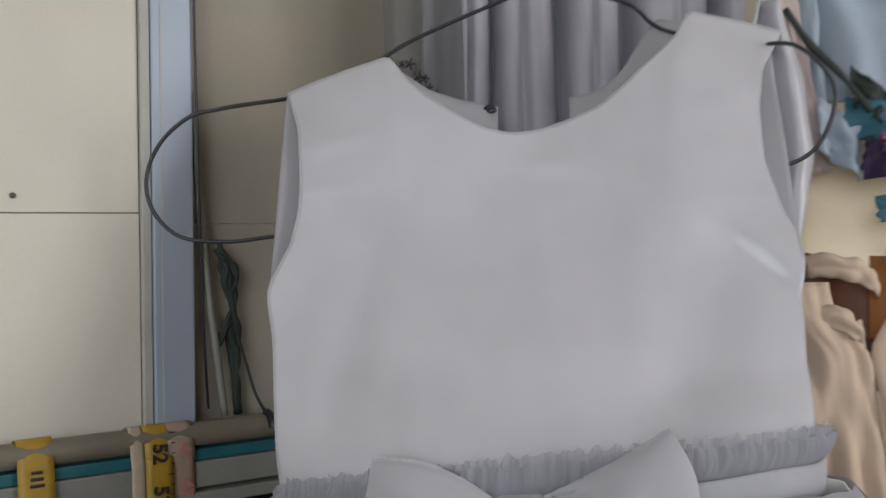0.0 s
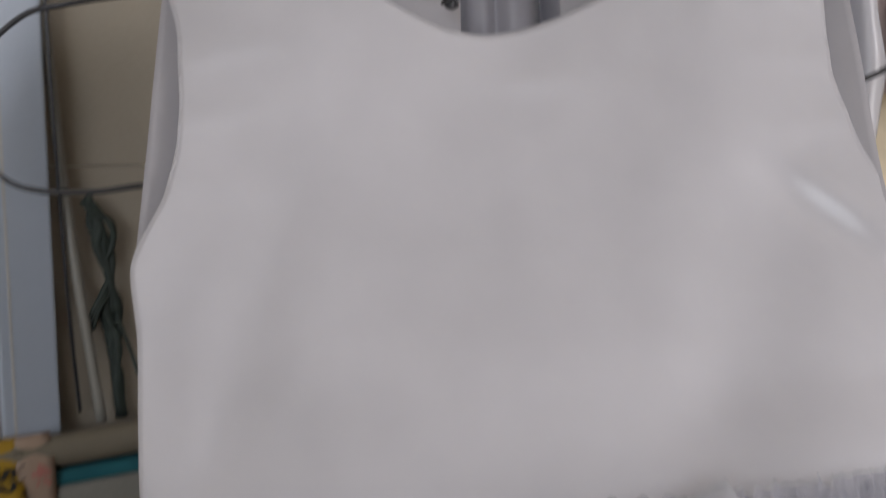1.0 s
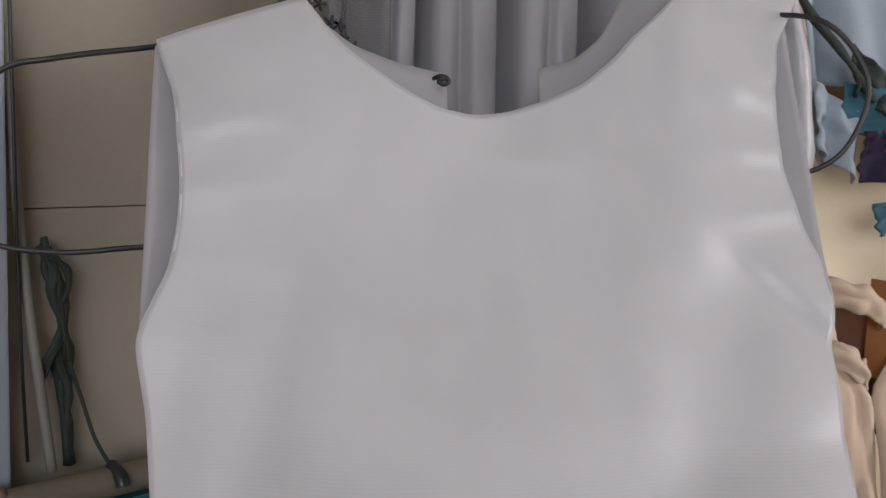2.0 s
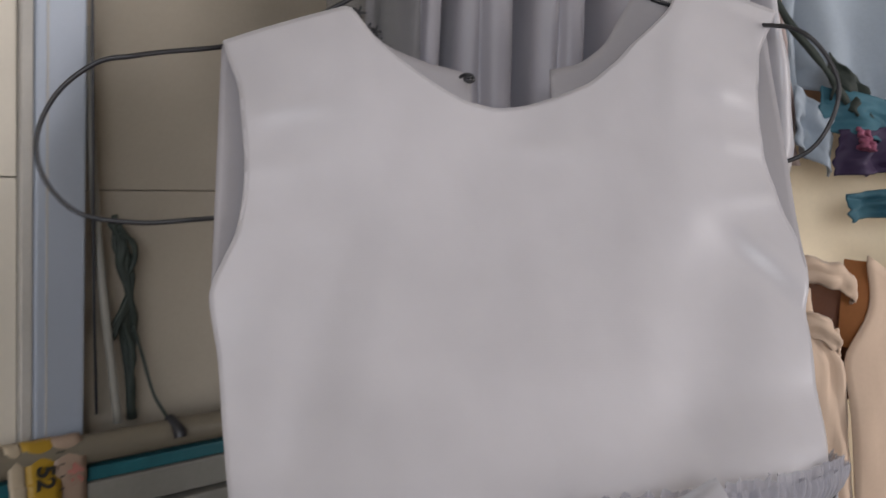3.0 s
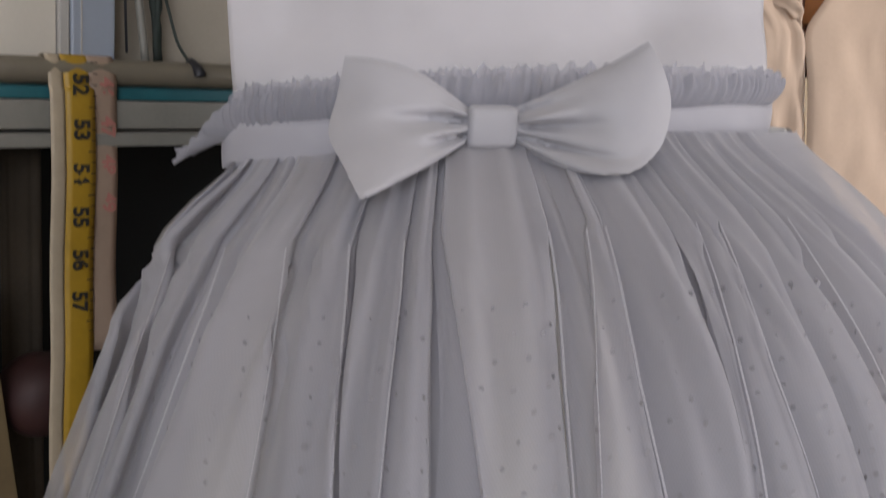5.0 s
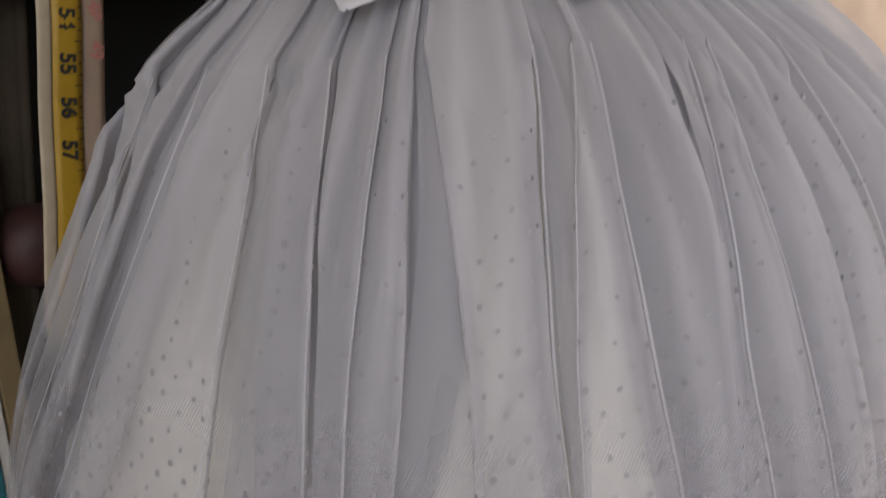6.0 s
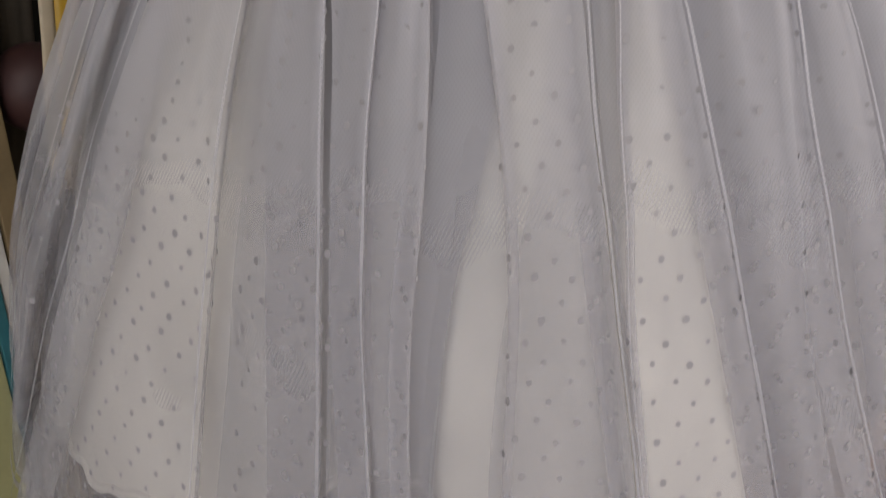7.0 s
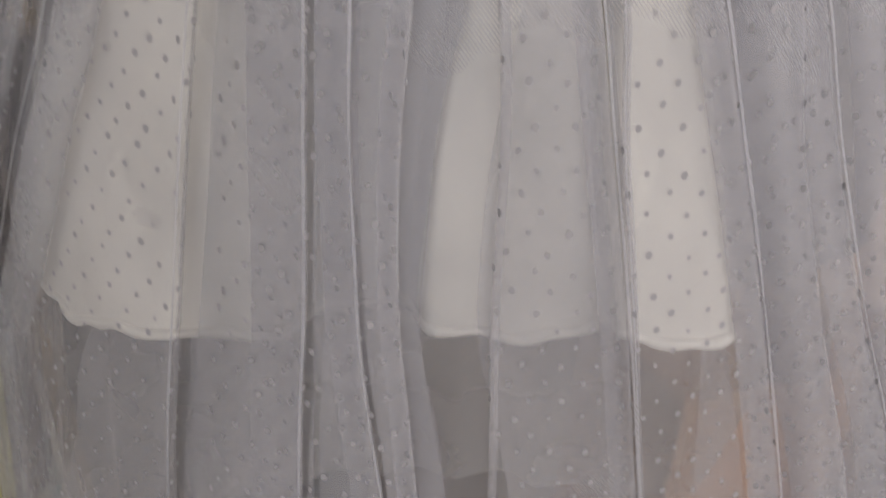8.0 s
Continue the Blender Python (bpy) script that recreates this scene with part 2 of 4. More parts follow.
wall_with_opening("wall_south", "x", -2.5, 0.1, -1.7, 2.4, -1.25, 0.05, 1.3, 2.5, "cream plaster wall with an open window")
wall_with_opening("wall_east", "y", 2.3, 0.1, -2.4, 1.8, -1.1, -0.1, 0.0, 2.2, "cream plaster wall with an open doorway")

# ---- the boarded partition, turned away from the dress ----
SIDE = pose(-0.161, 0.667, 0, 0, 0, 34.8)
partition = thing("wall_partition", SIDE, "cream boarded partition with a blue-grey metal upright", "wall", kind="structure")
part("board", box(-1.3, -0.034, 0.000, 0.02, 1.165, 1.3259, 0.0006), PANEL, partition, smooth=False)
part("board", box(-1.3, -0.034, 0.000, 0.02, 1.3265, 2.35, 0.0006), PANEL, partition, smooth=False)
part("board", box(0.0, 0.75, 0.012, 0.03, 1.165, 1.3189, 0.0005), PANEL_SHADED, partition, "shaded cream board", smooth=False)
part("board", box(0.0, 0.75, 0.012, 0.03, 1.3194, 2.35, 0.0005), PANEL_SHADED, partition, "shaded cream board", smooth=False)
part("trim", box(-0.0335, -0.0275, -0.004, 0.02, 1.165, 2.35, 0.001), TRIM, partition, "dull narrow edge strip", smooth=False)
part("upright", box(-0.0270, -0.0004, -0.005, 0.02, 1.165, 2.35, 0.0015), METAL, partition, "blue-grey metal profile", smooth=False)
part("groove", box(-0.0215, -0.0205, -0.0053, -0.004, 1.165, 2.35), TRIM, partition, "narrow seam of the profile", smooth=False)
bm = bmesh.new()
bmesh.ops.create_uvsphere(bm, u_segments=12, v_segments=8, radius=0.0018)
part("nail", bm, TRIM_DARK, partition, "dark nail head", m=pose(-0.108, -0.001, 1.3365))

sill = thing("sill_rail", SIDE, "cream rounded sill rail with a teal stripe over white ledges", "sill", kind="structure")
part("tube", tube([(-1.3, -0.019, 1.186), (-0.6, -0.019, 1.186), (-0.1, -0.019, 1.186), (0.3, -0.019, 1.1865), (0.75, -0.019, 1.187)], 0.0078, 6, 14, wobble=0.04), CREAMTUBE, sill, "worn cream tube, darkened for shade")
part("stripe", box(-1.3, 0.75, -0.0245, 0.0, 1.1705, 1.1775, 0.0008), TEAL, sill, "teal plastic strip", smooth=False)
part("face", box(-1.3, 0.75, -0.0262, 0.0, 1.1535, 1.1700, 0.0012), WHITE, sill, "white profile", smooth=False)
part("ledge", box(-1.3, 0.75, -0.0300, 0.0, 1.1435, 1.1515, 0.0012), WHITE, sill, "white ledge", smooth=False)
inside = thing("cupboard", SIDE, "open cupboard below the sill rail, its shade painted near-black", "cupboard", kind="structure")
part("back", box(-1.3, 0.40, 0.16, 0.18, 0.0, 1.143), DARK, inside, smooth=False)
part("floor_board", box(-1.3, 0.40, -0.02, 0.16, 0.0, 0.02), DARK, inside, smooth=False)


def hanging(x0, x1, z0, z1, y0, folds, depth, seed=0, slant=0.0):
    def fn(u, v):
        x = x0 + (x1 - x0) * u + slant * (1 - v)
        w = math.sin(u * folds * 6.283 + seed + 0.8 * math.sin(v * 2 + seed))
        return Vector((x, y0 + depth * w * (0.5 + 0.5 * (1 - v)) + 0.3 * depth * noise.noise(Vector((u * 6, v * 2, seed))), z0 + (z1 - z0) * v)), (u * abs(x1 - x0) * 1.5, v * abs(z1 - z0))
    return grid(fn, max(24, int(folds * 10)), 20)


cloth = thing("dark_cloth", SIDE, "dark green and brown cloth hanging in the cupboard", "cloth")
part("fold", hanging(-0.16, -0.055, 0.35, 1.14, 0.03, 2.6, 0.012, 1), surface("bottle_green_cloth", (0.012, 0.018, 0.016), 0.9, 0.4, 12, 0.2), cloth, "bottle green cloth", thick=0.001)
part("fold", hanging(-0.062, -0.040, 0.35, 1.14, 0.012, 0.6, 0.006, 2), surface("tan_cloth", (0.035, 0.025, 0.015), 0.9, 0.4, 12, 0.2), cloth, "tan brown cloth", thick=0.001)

knob = thing("door_knob", SIDE @ pose(-0.0466, -0.004, 0.988), "dark red turned wooden knob", "knob")
prof = [(r * 1.4, d * 1.4) for r, d in [(0.0, 0.019), (0.009, 0.018), (0.015, 0.0135), (0.0185, 0.006), (0.019, 0.0), (0.0165, -0.008), (0.010, -0.013), (0.0075, -0.02), (0.0075, -0.04)]]
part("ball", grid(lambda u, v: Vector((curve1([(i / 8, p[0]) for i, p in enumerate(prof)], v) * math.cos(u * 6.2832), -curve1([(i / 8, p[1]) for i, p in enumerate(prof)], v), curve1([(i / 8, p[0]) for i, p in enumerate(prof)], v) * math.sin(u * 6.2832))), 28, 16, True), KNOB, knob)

# striped board that leans below the sill
board = thing("leaning_board", SIDE @ pose(-0.0635, -0.020, 0.90, 0, -6.5, 0), "cream, white and teal striped board leaning under the sill", "board")
# the wooden strip's colour is lowered to imitate the shade under the sill
for a, b, y, mat, lab in ((-0.0135, 0.0, 0.0, surface("shaded_wood_strip", (0.15, 0.105, 0.05), 0.6, 0.2, 30, 0.2), "pale wooden strip, darkened for shade"), (-0.0218, -0.0145, 0.003, TRIM, "dull white strip"), (-0.0300, -0.0222, 0.001, TEAL, "teal strip"), (-0.065, -0.0304, 0.004, surface("pale_yellow_strip", (0.26, 0.25, 0.12), 0.6, 0.15, 25, 0.2), "pale yellow strip")):
    part("strip", box(a, b, y - 0.004, y + 0.004, -0.89, 0.16, 0.001), mat, board, lab, smooth=False)

# white stick, cable and the dark green cord with its plug
stick = thing("white_stick", SIDE, "thin white stick leaning on the boards", "stick")
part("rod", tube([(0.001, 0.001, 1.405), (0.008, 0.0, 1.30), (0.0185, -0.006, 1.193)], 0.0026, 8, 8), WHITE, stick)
cable = thing("black_cable", SIDE, "thin black cable hanging down the boards", "cable")
part("lead", tube([(-0.002, -0.007, 2.3), (-0.001, -0.007, 1.6), (0.0005, -0.007, 1.45), (0.002, -0.007, 1.36), (0.006, -0.002, 1.26), (0.011, 0.004, 1.197)], 0.0009, 8, 6), WIRE, cable)
cord = thing("green_cord", SIDE, "dark green knotted cord hanging with a black plug", "cord")
crng = random.Random(11)
SPINE = [(0.0190, 0.002, 1.304), (0.0215, 0.0, 1.290), (0.0245, 0.001, 1.277), (0.0260, 0.001, 1.262), (0.0275, 0.002, 1.246), (0.0290, 0.003, 1.230), (0.0305, 0.002, 1.212), (0.0320, 0.003, 1.194)]
for i in range(6):
    wide = 0.0036
    pts = [(x + crng.uniform(-wide, wide) * (1.25 if 1.27 < z < 1.30 or 1.235 < z < 1.262 else 0.75), y + crng.uniform(-0.002, 0.001), z + crng.uniform(-0.003, 0.003)) for x, y, z in SPINE]
    part("strand", tube(pts, 0.0019, 5, 7, wobble=0.6), GREEN, cord)
for k in range(3):
    part("strand", tube([(0.0265, 0.0, 1.262 - 0.003 * k), (0.021, -0.002, 1.253 - 0.002 * k), (0.0155 + 0.001 * k, -0.001, 1.243 - 0.002 * k), (0.0150, 0.0, 1.237 + 0.003 * k)], 0.0017, 6, 7, wobble=0.6), GREEN, cord)
for k in range(2):
    part("strand", tube([(0.020, -0.001, 1.297 + 0.004 * k), (0.0285, -0.002, 1.291 - 0.002 * k), (0.0290, -0.001, 1.280), (0.0245, 0.0, 1.272)], 0.0018, 6, 7, wobble=0.6), GREEN, cord)
part("lead", tube([(0.030, 0.0, 1.245), (0.036, 0.0, 1.226), (0.041, -0.004, 1.205), (0.0435, -0.0165, 1.193)], 0.0010, 6, 6), GREEN, cord, "thin dark lead")
part("plug", tube([(0.0432, -0.017, 1.1935), (0.0437, -0.0265, 1.1895), (0.0437, -0.0285, 1.186)], 0.0036, 5, 10), WIRE, cord, "black plug end")


# ---- measuring tapes over the sill rail ----
def digits(text, size, m, material, parent):
    cu = bpy.data.curves.new("number", "FONT")
    cu.body, cu.size, cu.align_x, cu.align_y, cu.extrude, cu.offset = text, size, "CENTER", "CENTER", 0.0001, 0.0004
    tmp = bpy.data.objects.new("number", cu)
    scene.collection.objects.link(tmp)
    me = bpy.data.meshes.new_from_object(tmp.evaluated_get(bpy.context.evaluated_depsgraph_get()))
    bpy.data.objects.remove(tmp)
    me.materials.clear()
    me.materials.append(material)
    ob = new("number", me)
    ob.parent, ob.matrix_basis = parent, m
    return ob


def ribbon(x0, x1, z_low, y_front=-0.0315, skew=0.0):
    """A tape from its low front end up over the rail and a short way down behind."""
    prof = [(y_front - 0.002, z_low), (y_front - 0.001, (z_low + 1.15) / 2), (y_front, 1.160), (-0.0290, 1.178), (-0.0265, 1.188), (-0.022, 1.1943), (-0.018, 1.1950), (-0.013, 1.1935), (-0.0095, 1.189), (-0.0085, 1.182)]
    path = smooth_path([(0, y, z) for y, z in prof], 6)
    k = len(path) - 1

    def fn(u, v):
        p = path[round(v * k)]
        drop = max(0.0, 1.18 - p.z)
        return Vector((x0 + (x1 - x0) * u + skew * drop, p.y - 0.0006 * math.sin(u * 3.14) + 0.0012 * math.sin(p.z * 60), p.z))
    return grid(fn, 4, k)


tape = thing("measuring_tape", SIDE, "yellow and white tailor's measuring tape draped over the rail", "measuring tape", "tapes on the rail")
part("edge_band", ribbon(-0.0490, -0.0405, 0.93, skew=-0.012), TAPEWHITE, tape, "off-white band", thick=0.0005)
part("number_band", ribbon(-0.0405, -0.0235, 0.93, skew=-0.012), YELLOW, tape, "yellow band", thick=0.0005)
for i, num in enumerate(("52", "53", "54", "55", "56", "57", "58")):
    z = 1.1795 - 0.0254 * i
    digits(num, 0.0125, pose(-0.0325 - 0.012 * max(0, 1.18 - z), -0.0338 if i else -0.0312, z, 90, 0, 0) @ pose(0, 0, 0, 0, 0, -90), INK, tape)
    for j in range(4):
        zz = z + 0.0127 - 0.00635 * j
        part("tick", box(-0.0262 - (0.002 if j == 0 else 0.0), -0.0238, -0.0340, -0.0336, zz - 0.0003, zz + 0.0003), INK, tape, smooth=False, m=pose(-0.012 * max(0, 1.18 - zz), 0, 0))
tape2 = thing("measuring_tape", SIDE, "faded pinkish measuring tape hanging behind the yellow one", "measuring tape", "tapes on the rail")
part("band", ribbon(-0.0275, -0.0095, 1.02, -0.0285, skew=0.0), surface("tape_pinkish", (0.32, 0.23, 0.17), 0.55, 0.1, 90, 0.1), tape2, thick=0.0005)
for i, num in enumerate(("46", "47", "48", "49")):
    digits(num, 0.0115, pose(-0.0165 + 0.0005 * i, -0.0306 if i else -0.0296, 1.178 - 0.0225 * i, 90, 0, 0) @ pose(0, 0, 0, 0, 0, -90), PINKNUM, tape2)
tape3 = thing("measuring_tape", SIDE, "yellow measuring tape draped further along the rail", "measuring tape", "tapes on the rail")
part("band", ribbon(-0.1125, -0.0925, 1.05, skew=-0.02), YELLOW, tape3, thick=0.0005)
for i in range(5):
    for k in range(3):
        part("bar", box(-0.1065 + 0.0004 * k, -0.0985 - 0.0006 * k, -0.0338, -0.0334, 1.1695 + 0.0038 * k - 0.0254 * i, 1.1714 + 0.0038 * k - 0.0254 * i, 0.0001, 1), INK, tape3, m=pose(-0.0004 * i, 0.0022 if i == 0 else 0, 0))


# ---- the dress ----
dress = thing("dress", pose(0, 0, 0), "child's grey dress, satin bodice, dotted tulle skirt, on a hanger", "dress")
CX = 0.057
LEFT = [(1.150, -0.074), (1.165, -0.075), (1.19, -0.077), (1.23, -0.0825), (1.257, -0.0855), (1.275, -0.0895), (1.283, -0.0905), (1.292, -0.0865), (1.308, -0.079), (1.325, -0.0765), (1.34, -0.0762), (1.374, -0.080), (1.397, -0.089)]
RIGHT = [(1.17, 0.188), (1.20, 0.190), (1.215, 0.191), (1.245, 0.192), (1.277, 0.196), (1.300, 0.202), (1.309, 0.201), (1.325, 0.194), (1.355, 0.187), (1.385, 0.188), (1.411, 0.194), (1.434, 0.209)]
NECK = [(0.0, 1.397), (0.205, 1.4185), (0.235, 1.407), (0.28, 1.394), (0.34, 1.3815), (0.40, 1.3735), (0.46, 1.3705), (0.52, 1.3725), (0.58, 1.378), (0.65, 1.3865), (0.715, 1.402), (0.77, 1.424), (0.805, 1.447), (1.0, 1.434)]
WAIST = [(0.0, 1.1665), (0.5, 1.181), (1.0, 1.194)]


def depth(z):
    return 0.515 + (z - 1.19) * 0.5


def smoothed(table, x, w):
    return (curve1(table, x - w) + 2 * curve1(table, x) + curve1(table, x + w)) / 4


def front(u, v):
    z = curve1(WAIST, u) + v * ((smoothed(NECK, u, 0.012) if 0.03 < u < 0.97 else curve1(NECK, u)) - curve1(WAIST, u))
    c = u * 2 - 1
    x = smoothed(LEFT, z - 0.018 * u, 0.003) * (1 - u) + smoothed(RIGHT, z + 0.018 * (1 - u), 0.003) * u
    bulge = (0.030 + 0.012 * math.sin(v * 3.14)) * (1 - 0.72 * v) * (1 - abs(c) ** 2.4)
    y = depth(z) - bulge + 0.014 * math.sin(3.14 * min(1.0, max(0.0, (z - 1.19) / 0.21))) * (1 - abs(c) ** 3)
    sx = max(-0.999, min(0.999, (x - CX) / 0.134))
    low = 1 - ease(v / 0.22)
    y = y * (1 - low) + (0.5275 - 0.0365 * math.sqrt(1 - sx * sx)) * low
    # soft folds: by the arm, down from the shoulder, and a crease at the middle of the chest
    d = (x - 0.192) * 0.6 + (z - 1.297) * 0.8
    y += 0.0036 * bell(d, -0.012, 0.007) * bell(x, 0.182, 0.022) - 0.0026 * bell(d, 0.0, 0.007) * bell(x, 0.182, 0.02)
    y += 0.0100 * bell(x - 0.30 * (z - 1.28), 0.144, 0.030) * ease((z - 1.19) / 0.05) * ease((1.345 - z) / 0.06)
    y += 0.0020 * bell(x, 0.055, 0.006) * ease((1.25 - z) / 0.06)
    y += 0.0018 * bell(x - 0.3 * (z - 1.3), -0.03, 0.012) * ease((1.34 - z) / 0.04)
    for zc, tilt, deep in ((1.362, 0.25, 0.0022), (1.338, 0.10, 0.0026), (1.312, -0.15, 0.0022), (1.372, -0.2, 0.0018)):
        y -= 0.5 * deep * bell(z - tilt * (x + 0.07), zc, 0.0055) * bell(x, -0.068, 0.030)
        y -= 0.6 * deep * bell(z + tilt * (x - 0.18), zc + 0.022, 0.0055) * bell(x, 0.180, 0.028)
    y -= 0.0020 * bell(z, 1.352, 0.006) * bell(x, 0.065, 0.02)
    y += 0.0085 * noise.noise(Vector((x * 9, z * 8, 3.3))) + 0.0030 * noise.noise(Vector((x * 18, z * 14, 3.0))) + 0.0006 * noise.noise(Vector((x * 60, z * 45, 7.0)))
    return Vector((x, y, z)), (x, z)


part("bodice_front", grid(front, 110, 80), SATIN, dress, "smooth pale grey satin bodice front", thick=0.0012)
# piped rim along neck and armholes
part("neck_edge", tube([front(0.205 + 0.60 * i / 24, 1.0)[0] + Vector((0, 0.0002, -0.0004)) for i in range(25)], 0.0009, 3, 6), SATIN, dress)
part("armhole_edge", tube([front(0.0, 0.52 + 0.48 * i / 16)[0] + Vector((0.0003, 0.0002, 0)) for i in range(17)], 0.0009, 3, 6), SATIN, dress)
part("armhole_edge", tube([front(1.0, 0.47 + 0.53 * i / 16)[0] + Vector((-0.0003, 0.0002, 0)) for i in range(17)], 0.0009, 3, 6), SATIN, dress)


NECKL = [(-0.090, 1.394), (-0.031, 1.4175), (-0.006, 1.400), (0.014, 1.3935), (0.032, 1.390), (0.0365, 1.389)]
NECKR = [(0.080, 1.394), (0.098, 1.3985), (0.114, 1.410), (0.133, 1.438), (0.140, 1.446), (0.213, 1.434)]


def back_half(table, x0, x1):
    def fn(u, v):
        x = x0 + (x1 - x0) * u
        zt = smoothed(table, x, 0.003)
        zb = 1.180 + 0.11 * (x - CX)
        z = zb + v * (zt - zb)
        if x0 < 0:
            lim = curve1(LEFT, min(z, 1.283)) + 0.001
            x = x1 - (x1 - x) * (x1 - lim) / (x1 - x0)
        else:
            lim = curve1(RIGHT, min(z, 1.300)) - 0.001
            x = x0 + (x - x0) * (lim - x0) / (x1 - x0)
        e = min(1.0, abs((x - CX) / 0.150))
        y = depth(z) + (0.036 - 0.020 * v) * (1 - e ** 2.2) + 0.0015
        y += 0.002 * noise.noise(Vector((x * 30, z * 20, 9.0)))
        return Vector((x, y, z)), (x, z)
    return grid(fn, 44, 44)


part("bodice_back", back_half(NECKL, -0.0905, 0.0365), LINING, dress, "open back half showing its pale lining, darkened for shade", thick=0.0012)
part("bodice_back", back_half(NECKR, 0.080, 0.2085), LINING, dress, "open back half showing its pale lining, darkened for shade", thick=0.0012)
part("hook", tube([(0.0285, 0.6185, 1.3865), (0.0305, 0.6150, 1.3875), (0.0335, 0.6145, 1.3870), (0.0345, 0.6145, 1.3850), (0.0320, 0.6140, 1.3840), (0.0300, 0.6145, 1.3855), (0.0330, 0.6135, 1.3865)], 0.0010, 5, 6), WIRE, dress, "small dark hook and eye")


def waist_point(a, grow=0.0, z0=1.175):
    """A place on the waistline: a is the angle from the front, to the right."""
    x = CX + (0.1315 + grow) * math.sin(a)
    y = 0.527 - (0.036 + grow) * math.cos(a)
    return Vector((x, y, z0 + 0.125 * (x - CX) - 0.4 * (x - CX) ** 2))


def sash_fn(u, v):
    a = -2.1 + 4.2 * u
    p = waist_point(a, 0.0066 + 0.0006 * math.sin(v * 3.14), 1.1765)
    p.z += v * (0.0175 - 0.0030 * math.sin(a)) * (1 - 0.12 * math.cos(a * 2)) + 0.0006 * math.sin(a * 9)
    p.y += 0.0006 * noise.noise(Vector((a * 6, v * 2, 4)))
    return p, (a * 0.13, v * 0.017)


part("sash", grid(sash_fn, 90, 6), SASH, dress, "pale satin sash", thick=0.001)


def frill_fn(seed, height, out, base):
    def fn(u, v):
        a = -1.85 + 3.7 * u
        n1 = noise.noise(Vector((a * 9, seed, 0)))
        n2 = noise.noise(Vector((a * 30, seed, 2)))
        n3 = noise.noise(Vector((a * 75, seed, 5 + v)))
        w = math.sin(a * 95 + 7.0 * n1 + seed) * (0.35 + 0.5 * abs(n2)) + 0.8 * n3
        side = ease((abs(a) - 1.2) / 0.4)
        g = 0.0040 + out * math.sin(v * 2.4) + v * 0.0026 * w + side * 0.004 * v
        p = waist_point(a, g, base)
        p.z += v * (height + 0.0035 - 0.0030 * math.sin(a)) * (1 + 0.16 * n2 + 0.10 * n3 - 0.15 * side)
        if a < -1.2:
            s = ease((-1.2 - a) / 0.3)
            p.x -= 0.019 * s * v
            p.z -= 0.030 * s * v
        return p, (a * 0.35, v * height)
    return grid(fn, 620, 8)


part("frill", frill_fn(1.0, 0.0190, 0.0020, 1.1900), FRILL, dress, "gathered grey tulle frill")
part("frill", frill_fn(4.7, 0.0155, 0.0048, 1.1900), FRILL, dress, "gathered grey tulle frill")

# skirt: a squarish oval that swells out below the waist, fuller on the right-hand side, and hangs level lower down
RX = [(0.66, 0.240), (0.75, 0.237), (0.85, 0.233), (0.914, 0.228), (0.97, 0.220), (1.02, 0.212), (1.055, 0.207), (1.087, 0.197), (1.12, 0.183), (1.15, 0.162), (1.168, 0.141), (1.178, 0.131)]
FRONT_Y = [(0.66, 0.288), (0.80, 0.292), (0.90, 0.296), (0.95, 0.298), (1.0, 0.302), (1.03, 0.306), (1.06, 0.317), (1.09, 0.335), (1.11, 0.355), (1.13, 0.385), (1.15, 0.425), (1.168, 0.466), (1.178, 0.490)]
CY = [(0.66, 0.548), (0.90, 0.546), (1.05, 0.543), (1.178, 0.527)]
SQUARE = 2.4
Z_TOP, Z_LOW = 1.180, 0.67


def half_width(z, x):
    return smoothed(RX, z, 0.012) * (1 + 0.14 * ease((x - CX) / 0.12) - 0.03 * ease((CX - x) / 0.12))


def skirt_place(x, z0, off):
    """A place on the skirt at x along its front; off: outwards."""
    rx, cy = half_width(z0, x), curve1(CY, z0)
    ry = cy - smoothed(FRONT_Y, z0, 0.012)
    s = max(-0.9995, min(0.9995, (x - CX) / rx))
    c = (1 - abs(s) ** SQUARE) ** (1 / SQUARE)
    nx, ny = math.copysign(abs(s) ** (SQUARE - 1), s) / rx, -c ** (SQUARE - 1) / ry
    ln = math.hypot(nx, ny)
    k = 0.145 * ease((z0 - 0.95) / 0.17)
    return Vector((x + off * nx / ln, cy - ry * c + off * ny / ln, z0 + k * (0.86 * (x - CX) - 2.75 * (x - CX) ** 2)))


def edge_left(z):
    return CX - half_width(z, CX - 0.2) * 0.985


def edge_right(z):
    return CX + half_width(z, CX + 0.2) * 0.985


# fold edges of the outer net: x at these heights, from the waist down
HEIGHTS = (1.15, 1.11, 1.06, 1.0, 0.93, 0.86)


def fold_line(*xs):
    return [(z, x) for z, x in zip(HEIGHTS, xs)] + [(0.66, xs[5] + (xs[5] - xs[4]) * 2.2)]


FOLD_A0 = fold_line(-0.096, -0.112, -0.124, -0.136, -0.152, -0.166)
FOLD_A = fold_line(-0.0884, -0.0991, -0.1095, -0.1224, -0.1406, -0.1588)
FOLD_B0 = fold_line(-0.076, -0.090, -0.104, -0.116, -0.137, -0.163)
FOLD_B = fold_line(-0.0652, -0.0783, -0.0922, -0.1036, -0.1244, -0.1500)
FOLD_C = fold_line(-0.0432, -0.0472, -0.0530, -0.0577, -0.0625, -0.0677)
FOLD_D = fold_line(-0.0198, -0.0233, -0.0252, -0.0244, -0.0243, -0.0243)
FOLD_E = fold_line(0.0011, -0.0075, -0.0126, -0.0130, -0.0084, 0.0030)
